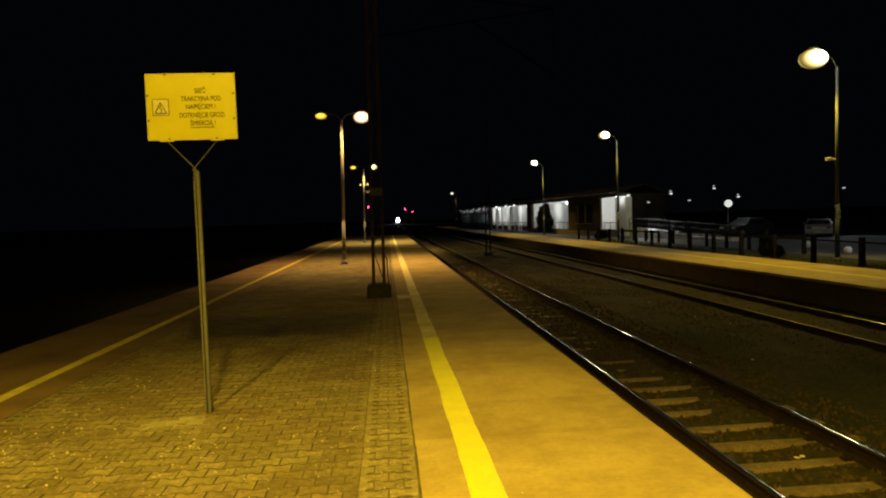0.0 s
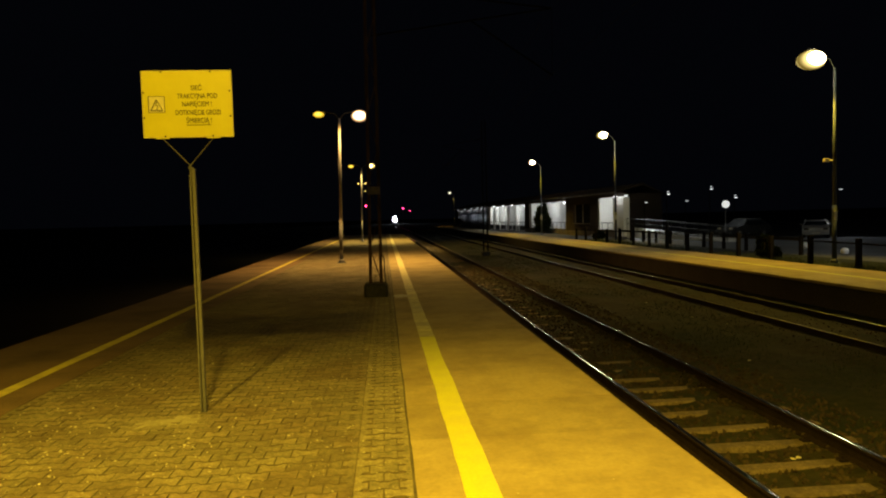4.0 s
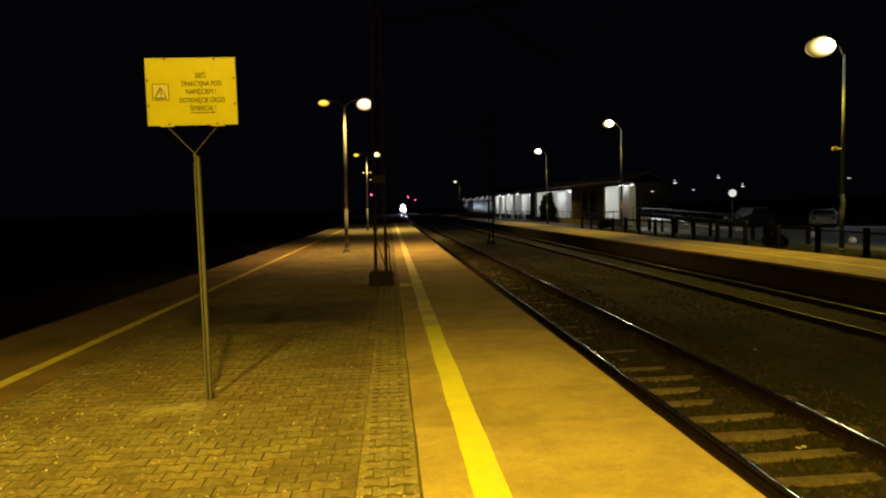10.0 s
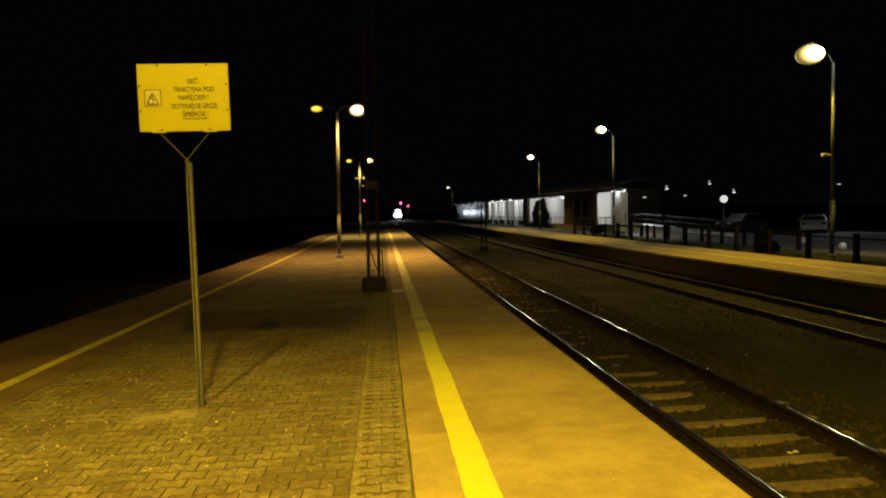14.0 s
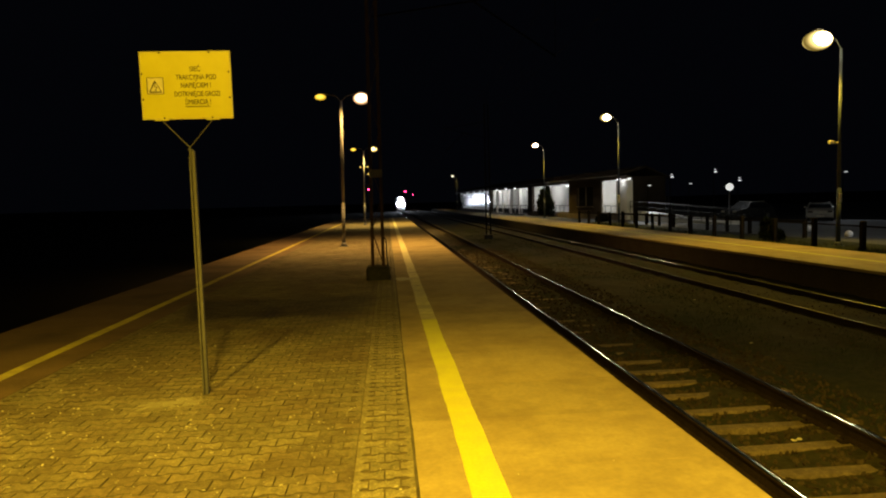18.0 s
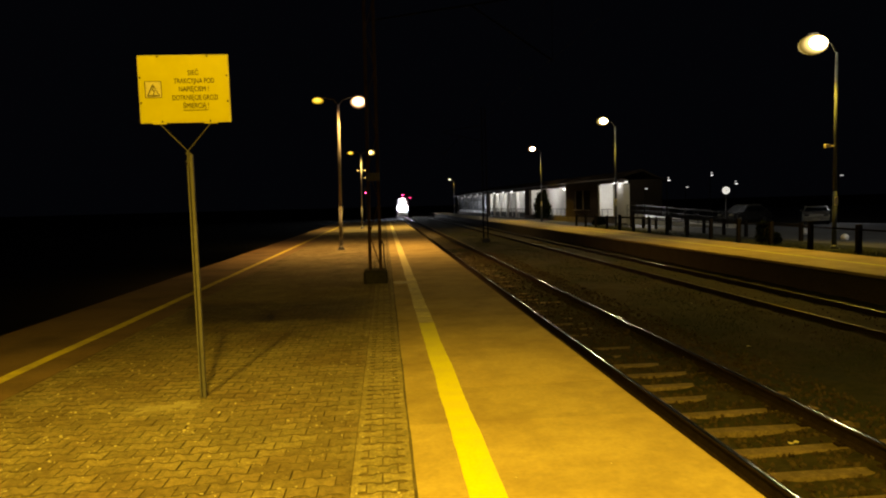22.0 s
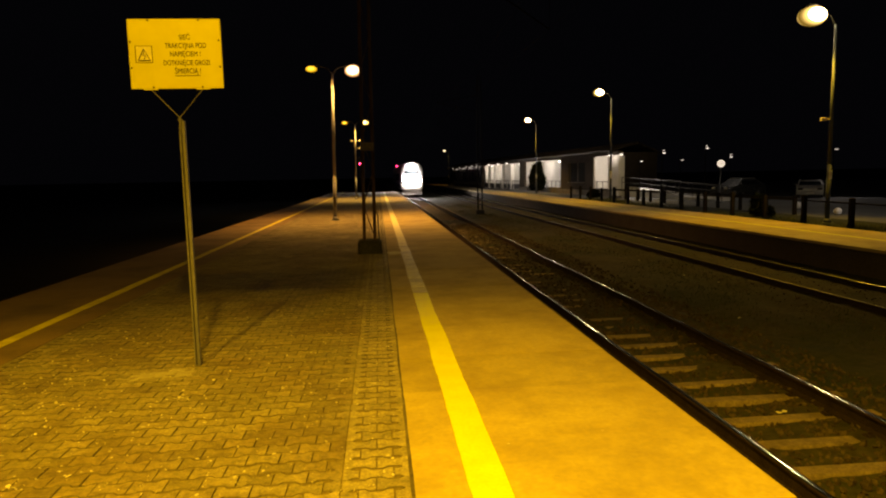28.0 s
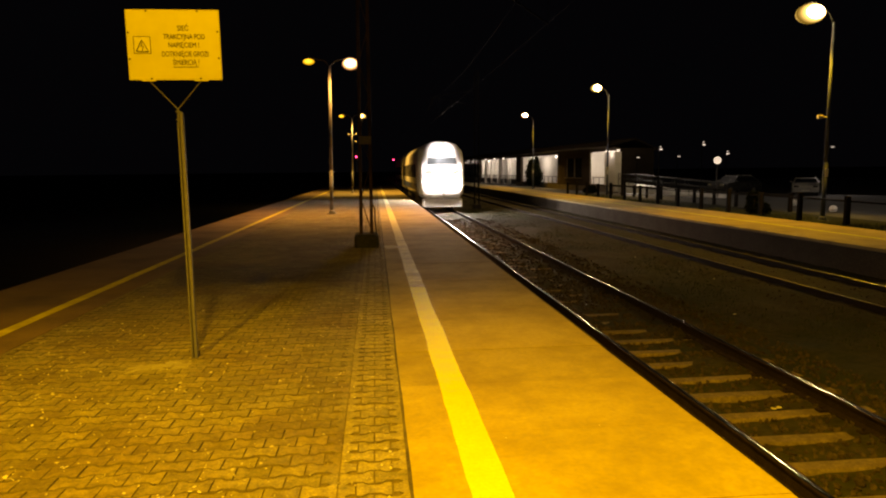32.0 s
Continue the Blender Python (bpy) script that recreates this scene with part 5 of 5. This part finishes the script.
WING_END = 43.5
wing("plinth", 0, WING_END, -0.2, 0.04, 0.0, 0.45, PLINTH, "dark stone plinth")
wing("lintel", -0.2, WING_END, -0.32, 0.02, TOP, TOP + 0.3, PLASTER_TAN, "tan eaves beam")
wing("ceiling", -0.2, WING_END, DEPTH, -0.32, TOP, TOP + 0.12, PLASTER, "white soffit")
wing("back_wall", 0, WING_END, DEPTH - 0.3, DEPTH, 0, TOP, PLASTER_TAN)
wing("end_wall", WING_END, WING_END + 0.3, DEPTH, 0.0, 0, TOP + 0.3, PLASTER_TAN)
for k in range(25):
    s0 = k * 1.74
    wing("mullion", s0 - 0.06, s0 + 0.06, -0.2, -0.012, 0.45, TOP, LITTER, "pale window mullion")
    if k == 24:
        break
    for nm, z0, z1, lab in (("pane", 0.9, 2.5, "pale grey reflecting pane"), ("upper_pane", 2.58, TOP, "pale grey upper pane")):
        bm = bmesh.new()
        box(bm, -0.81, 0.81, -0.01, 0.01, z0, z1)
        bm.transform(IN_WING @ Matrix.Translation((s0 + 0.87, -0.035, 0)) @ Matrix.Rotation(radians(rng.uniform(-0.9, 0.9)), 4, "Z") @ Matrix.Rotation(radians(rng.uniform(-0.4, 0.4)), 4, "X"))
        part(nm, bm, WINGPANE, house, lab)
    wing("panel", s0 + 0.06, s0 + 1.68, -0.14, -0.08, 0.45, 0.85, CARSILVER, "grey panel")
    wing("transom", s0 + 0.06, s0 + 1.68, -0.16, -0.015, 2.5, 2.58, DARKMETAL)
    wing("transom", s0 + 0.06, s0 + 1.68, -0.16, -0.015, 0.85, 0.9, DARKMETAL)

# roofs of two slopes with eaves over the niches
E0, R0 = TOP + 0.3, TOP + 1.0


def roof_of(length, place, first):
    sec = [(0.75, E0 - 0.06), (0.75, E0 + 0.06), (-1.6, R0), (DEPTH - 0.6, E0 - 0.2), (DEPTH - 0.6, E0 - 0.3), (-1.6, R0 - 0.14)]
    bm = bmesh.new()
    rows = [[bm.verts.new((s, y, z)) for y, z in sec] for s in (first, length)]
    for k in range(6):
        bm.faces.new((rows[0][k], rows[1][k], rows[1][(k + 1) % 6], rows[0][(k + 1) % 6]))
    bm.faces.new(rows[0][::-1])
    bm.faces.new(rows[-1])
    bm.transform(place)
    roof = part("roof", bm, ROOF, house, "dark brown sheet roof")
    for k in range(int((length - first) / 1.85)):
        bm = bmesh.new()
        s = first + 0.05 + 1.85 * k
        beam(bm, (s, 0.76, E0 + 0.075), (s, -1.6, R0 + 0.015), 0.03, 0.04)
        bm.transform(place)
        part("seam", bm, ROOF, roof)
    bm = bmesh.new()
    beam(bm, (first, 0.82, E0 - 0.02), (length, 0.82, E0 - 0.02), 0.12, 0.1)
    bm.transform(place)
    part("gutter", bm, DARKMETAL, roof, "rain gutter")


roof_of(46.3, Matrix.Identity(4), -0.15)
roof_of(WING_END + 0.4, IN_WING, 0)


def downlight(s, y, z, watts, glass=None, label="white ceiling lamp under the eaves, lit", place=None):
    p = (place or BUILDING) @ Vector((s, y, z))
    root = empty("ceiling_lamp", p, label, "ceiling lamp", "eaves lamps")
    bm = bmesh.new()
    lathe(bm, [(0.2, 0.0), (0.2, 0.08), (0.12, 0.1)], (0, 0, 0), 14)
    part("base", bm, HOUSING, root)
    bm = bmesh.new()
    lathe(bm, [(0.04, -0.1), (0.11, -0.075), (0.14, -0.003)], (0, 0, 0), 14)
    part("glass", bm, glass or LAMP_WHITE, root, "glowing white glass", True).visible_shadow = False
    if watts:
        point("eaves_light", p - Vector((0, 0, 0.22)), watts, WHITE_LAMP, 0.2)


downlight(2.9, -0.75, TOP - 0.11, 120)
downlight(0.75, 0.35, TOP + 0.02, 14)
downlight(15.5, -0.75, TOP - 0.11, 130)
downlight(22.5, -0.75, TOP - 0.11, 115)
downlight(29.5, -0.75, TOP - 0.11, 90)
downlight(37.0, -0.75, TOP - 0.11, 90)
downlight(43.6, -0.75, TOP - 0.11, 100)
for s in (31.3, 35.6, 40.4):
    downlight(s, 0.4, TOP + 0.05, 0)
for s in (2.0, 8.0, 16.0, 26.0, 38.0):
    downlight(s, 0.35, TOP + 0.12, 1.8, LAMP_SMALL, place=WING)
downlight(-0.35, -0.05, TOP + 0.06, 0, LAMP_MID)
spot("ramp_light", BUILDING @ Vector((-0.75, -0.3, TOP - 0.1)), (21.0, 46.5, 0.2), 1000, WHITE_LAMP, 84, 0.3)

# ramp railing beside the building
ramp = empty("ramp", label="pale concrete ramp with thin steel handrails beside the building", category="ramp")
bm = bmesh.new()
RA, RB = Vector((19.2, 50.9, 0.4)), Vector((21.9, 40.5, LOT_Z - 0.02))
side = Vector((0.9, 0.13, 0)) * 0.8
v = [bm.verts.new(p) for p in (RA, RA + side, RB + side, RB, RA.xy.to_3d() + Vector((0, 0, LOT_Z - 0.1)), (RA + side).xy.to_3d() + Vector((0, 0, LOT_Z - 0.1)), (RB + side).xy.to_3d() + Vector((0, 0, LOT_Z - 0.1)), RB.xy.to_3d() + Vector((0, 0, LOT_Z - 0.1)))]
for f in ((0, 3, 2, 1), (0, 4, 7, 3), (1, 2, 6, 5), (0, 1, 5, 4), (2, 3, 7, 6)):
    bm.faces.new([v[k] for k in f])
part("slope", bm, RAMPFLOOR, ramp, "pale concrete slope")
for off in (Vector((0, 0, 0)), side):
    bm = bmesh.new()
    for dz in (0.55, 0.95):
        tube(bm, RA + off + Vector((0, 0, dz)), RB + off + Vector((0, 0, dz)), 0.02, 0.02, 8)
    part("handrail", bm, HANDRAIL, ramp, "grey steel handrail")
    bm = bmesh.new()
    high = 0.05 if off.length < 0.1 else 0.2
    beam(bm, RA + off + Vector((0, 0, high / 2)), RB + off + Vector((0, 0, high / 2)), 0.12, high)
    part("kerb", bm, RAMPFLOOR, ramp, "whitish concrete kerb")
    for k in range(9):
        p = RA.lerp(RB, k / 8) + off
        bm = bmesh.new()
        tube(bm, p - Vector((0, 0, 0.05)), p + Vector((0, 0, 0.95)), 0.025, 0.025, 8)
        part("handrail_post", bm, HANDRAIL, ramp)
low_fence = empty("low_fence", label="dark low wooden fence at the car park's edge", category="fence")
for k in range(11):
    part("post", fence_post_bm(0.8), WOODPOST, low_fence).location = (17.6 - 0.02 * k, 26.5 + 2.1 * k, LOT_Z)
bm = bmesh.new()
beam(bm, (17.6, 26.5, LOT_Z + 0.7), (17.4, 47.5, LOT_Z + 0.7), 0.05, 0.08)
part("top_rail", bm, WOODPOST, low_fence)


# ---- small litter ----
def litter(x, y, z, s, seed):
    r = random.Random(seed)
    bm = bmesh.new()
    v = [bm.verts.new((s * math.cos(k * 1.05) * r.uniform(0.5, 1.2), s * math.sin(k * 1.05) * r.uniform(0.5, 1.2), r.uniform(0, s * 0.4))) for k in range(6)]
    c = bm.verts.new((0, 0, s * 0.5))
    for k in range(6):
        bm.faces.new((v[k], v[(k + 1) % 6], c))
    ob = part("scrap", bm, LITTER)
    ob.location = (x, y, z)
    return tagged(ob, "small pale scrap of litter on the ground", "litter", "scraps of litter")


for k, (x, y, z) in enumerate(((7.44, 15.45, 0.02), (7.69, 14.25, 0.02), (6.13, 10.63, 0.02), (7.4, 18.2, 0.02), (4.1, 6.3, 0.03), (4.17, 6.32, 0.03))):
    litter(x, y, bed_height(x, y) + z, 0.035, k)
for k, (x, y) in enumerate(((0.775, 4.0), (1.44, 4.13), (1.1, 7.3))):
    litter(x, y, 0.002, 0.009, k + 20)
for k in range(48):
    r = random.Random(k + 50)
    x, y = r.uniform(-3.5, 0.1) if k % 3 else r.uniform(-3.5, -1.6), 2.9 + 5.0 * r.random() ** 1.3
    litter(x, y, 0.0, r.uniform(0.005, 0.013), k + 200)

GRIT = shade("pale_grit", (0.36, 0.34, 0.28), (0.58, 0.55, 0.46), 0.9, grain=60, patch=6, bump=0.1, vary=0.3, island=True)
scatter("grit", 1100, (-3.6, 0.1, 2.6, 9.5), 0.0075, GRIT, "tiny pale chips of grit strewn over the pavers", "grit", flat=0.4, seed=31, z=lambda x, y: -0.001)
scatter("grit", 160, (-3.5, -2.3, 3.2, 6.0), 0.012, GRIT, "pale crumbs gathered near the old platform edge", "grit", flat=0.3, seed=32, z=lambda x, y: -0.001)
scatter("flakes", 1500, (-3.6, 0.05, 2.6, 9.0), 0.013, GRIT, "flat pale flakes of spalled concrete in loose clusters on the pavers", "grit", flat=0.14, seed=33, z=lambda x, y: -0.002, avoid=lambda x, y: noise.noise((x * 1.6, y * 1.6, 3.0)) + 0.5 * noise.noise((x * 5, y * 5, 8.0)) < 0.22)

# open joint across the edge strip
verts, faces = [], []
for k in range(31):
    x = 0.16 + 0.065 * k
    y = 16.3 - 0.2 * (x - 0.16) + 0.02 * noise.noise((x * 4, 0, 3))
    w = 0.022 + 0.012 * noise.noise((x * 5, 2, 1))
    verts += [(x, y - w, 0.0042), (x, y + w, 0.0042)]
faces = [(2 * k, 2 * k + 2, 2 * k + 3, 2 * k + 1) for k in range(30)]
ob = new("open_joint", mesh_from("open_joint", verts, faces, GRIME))
ob.parent = platform
ob["label"] = "dark open joint across the edge strip"

# pale patch of mortar beside the line
verts, faces = [(0.31, 14.88, 0.006)], []
for k in range(20):
    a = 2 * math.pi * k / 20
    q = 1 + 0.35 * noise.noise((math.cos(a) * 2, math.sin(a) * 2, 9))
    verts.append((0.31 + 0.17 * q * math.cos(a), 14.88 + 0.34 * q * math.sin(a), 0.0048))
MORTAR = shade("pale_mortar", (0.54, 0.52, 0.45), (0.66, 0.64, 0.56), 0.9, grain=30, patch=4, bump=0.2)
faces = [(0, 1 + k, 1 + (k + 1) % 20) for k in range(20)]
tagged(new("mortar_patch", mesh_from("mortar_patch", verts, faces, MORTAR)), "pale smeared mortar patch beside the yellow line", "patch", kind="stuff")

# sandy patch at the foot of the sign
verts, faces = [(-1.98, 5.97, 0.004)], []
for ring in range(1, 5):
    for k in range(40):
        a = 2 * math.pi * k / 40
        q = ring / 4 * (1 + 0.5 * noise.noise((math.cos(a) * 2.5, math.sin(a) * 2.5, 4)) + 0.25 * noise.noise((math.cos(a) * 9, math.sin(a) * 9, 2)))
        verts.append((-1.98 + 0.4 * q * math.cos(a), 5.97 + 0.21 * q * math.sin(a), 0.003 - 0.0024 * ring + 0.005 * noise.noise((math.cos(a) * ring * 3, math.sin(a) * ring * 3, ring * 2.0))))
faces = [(0, 1 + k, 1 + (k + 1) % 40) for k in range(40)]
for ring in range(3):
    for k in range(40):
        a, b = 1 + ring * 40 + k, 1 + ring * 40 + (k + 1) % 40
        faces.append((a, a + 40, b + 40, b))
SAND = shade("swept_sand", (0.250, 0.234, 0.182), (0.333, 0.312, 0.245), 0.95, grain=90, patch=4, bump=0.4)
tagged(new("sand_patch", mesh_from("sand_patch", verts, faces, SAND)), "thin patch of pale sand by the sign's foot", "sand", kind="stuff")


# ---- train ----
# body unseen behind its lights; white so the flooded front stands for glare
train = empty("train", (4.0, 440, RAIL_TOP), "white passenger train with three bright headlights, arriving", "train")
# the nose points to -y; rail level is z = 0


def shell(name, y0, y1, nose, label):
    half = [(0.0, 0.75), (1.15, 0.75), (1.36, 1.0), (1.42, 1.6), (1.42, 2.9), (1.32, 3.5), (0.95, 3.95), (0.4, 4.1), (0.0, 4.12)]
    ring = half + [(-x, z) for x, z in half[-2:0:-1]]
    bm = bmesh.new()
    stations = [(y0, 1.0, 0.0)]
    if nose:
        stations = [(y0, 0.80, 0.0), (y0 + 0.12, 0.88, 0.02), (y0 + 0.5, 0.95, 0.1), (y0 + 1.2, 1.0, 0.25)]
    stations.append((y1, 1.0, 0.0))
    rows = []
    for y, k, back in stations:
        rows.append([bm.verts.new((x * k, y + (max(0, z - 2.3) * 0.38 if nose and y < y0 + 1 else 0), 0.75 + (z - 0.75) * (0.94 + 0.06 * k))) for x, z in ring])
    n = len(ring)
    for a, b in zip(rows, rows[1:]):
        for k in range(n):
            bm.faces.new((a[k], a[(k + 1) % n], b[(k + 1) % n], b[k]))
    bm.faces.new(rows[0][::-1])
    bm.faces.new(rows[-1])
    bmesh.ops.recalc_face_normals(bm, faces=bm.faces)
    return part(name, bm, TRAINSHELL, train, label, True)


shell("front_car_body", 0.0, 21.5, True, "white rounded train front and first car")
shell("rear_car_body", 22.0, 43.0, False, "white second car")
bm = bmesh.new()
box(bm, -1.2, 1.2, 21.3, 22.2, 0.9, 3.7)
part("gangway", bm, RUBBER, train, "black gangway bellows")
bm = bmesh.new()
v = [bm.verts.new(p) for p in ((-0.9, 0.1, 2.72), (0.9, 0.1, 2.72), (0.82, 0.27, 3.15), (-0.82, 0.27, 3.15))]
bm.faces.new(v)
# grey instead of dark glass, so the headlights whiten it with the nose
part("windscreen", bm, PANE, train, "windscreen greyed to whiten with the nose")
for s in (-1, 1):
    for a, b in ((0.0, 21.5), (22.0, 43.0)):
        bm = bmesh.new()
        box(bm, s * 1.425 - 0.006, s * 1.425 + 0.006, a + 1.6, b - 0.3, 1.15, 1.55)
        part("blue_band", bm, TRAINBLUE, train, "blue side band")
        for k in range(9):
            y = a + 3.0 + 2.0 * k
            bm = bmesh.new()
            box(bm, s * 1.425 - 0.008, s * 1.425 + 0.008, y, y + 1.4, 1.95, 2.8)
            part("side_window", bm, DARKGLASS, train, "dark side window")
for y in (3.0, 17.5, 25.0, 39.5):
    bm = bmesh.new()
    box(bm, -1.1, 1.1, y - 1.5, y + 1.5, 0.4, 0.75, 0.05)
    bogie = part("bogie", bm, UNDER, train, "dark bogie frame")
    for dy in (-1.2, 1.2):
        for s in (-1, 1):
            bm = bmesh.new()
            tube(bm, (s * 0.70, y + dy, 0.44), (s * 0.82, y + dy, 0.44), 0.44, 0.44, 20)
            part("wheel", bm, UNDER, bogie, "steel wheel")
# cover added so no dark coupler breaks the whitened front
bm = bmesh.new()
tube(bm, (0, 0.3, 0.95), (0, -0.45, 0.95), 0.09, 0.12, 10)
part("coupler_cover", bm, TRAINSHELL, train, "white cover added over the coupler")
bm = bmesh.new()
box(bm, -1.2, 1.2, 0.1, 0.5, 0.2, 0.72, 0.08)
part("rail_guard", bm, TRAINSHELL, train, "white skirt over the rails")
for x, z, r, y in ((-0.86, 1.92, 0.2, -0.02), (0.86, 1.92, 0.2, -0.02), (0.0, 3.72, 0.17, 0.42)):
    bm = bmesh.new()
    lathe(bm, [(r * 1.25, 0.05), (r * 1.25, -0.01), (r * 1.05, -0.03)][::-1], (x, y, z), 18, "y")
    lamp = part("headlight", bm, HOUSING, train, "round headlight ring", True)
    bm = bmesh.new()
    # lens bulges far out so its light whitens the nose like glare
    lathe(bm, [(r, -0.02), (r * 0.95, -0.14), (r * 0.75, -0.25), (r * 0.35, -0.32), (0.01, -0.335)][::-1], (x, y, z), 18, "y")
    part("lens", bm, HEADLIGHT, lamp, "dazzling white lens bulged out to flood the nose", True)
for x in (-0.86, 0.86):
    bm = bmesh.new()
    lathe(bm, [(0.1, 0.0), (0.09, -0.03)][::-1], (x, -0.03, 1.5), 14, "y")
    part("tail_lamp", bm, LITTER, train, "unlit tail lamp")

# ---- near pavers, one by one ----
for kind, x, y, z, tx, ty, rz in PAVER_PIECES:
    ob = new("paver", (edge_mesh if x > -0.264 else kinds_mesh)[kind])
    ob.parent = platform
    ob.location, ob.rotation_euler = (x, y, z), (tx, -ty, rz)


def motions():
    rows = []
    for t, y in ((0, 440), (2, 412), (5.5, 362), (9, 314), (13, 262), (16.5, 216), (18, 196), (20, 171), (22, 145), (23, 132.5), (24.5, 115.5), (26.5, 94.5), (28, 79), (30, 59), (31, 49), (32, 39)):
        rows.append((t, pose(3.936 + xoff(y), y, RAIL_TOP)))
    walk(train, rows)


motions()
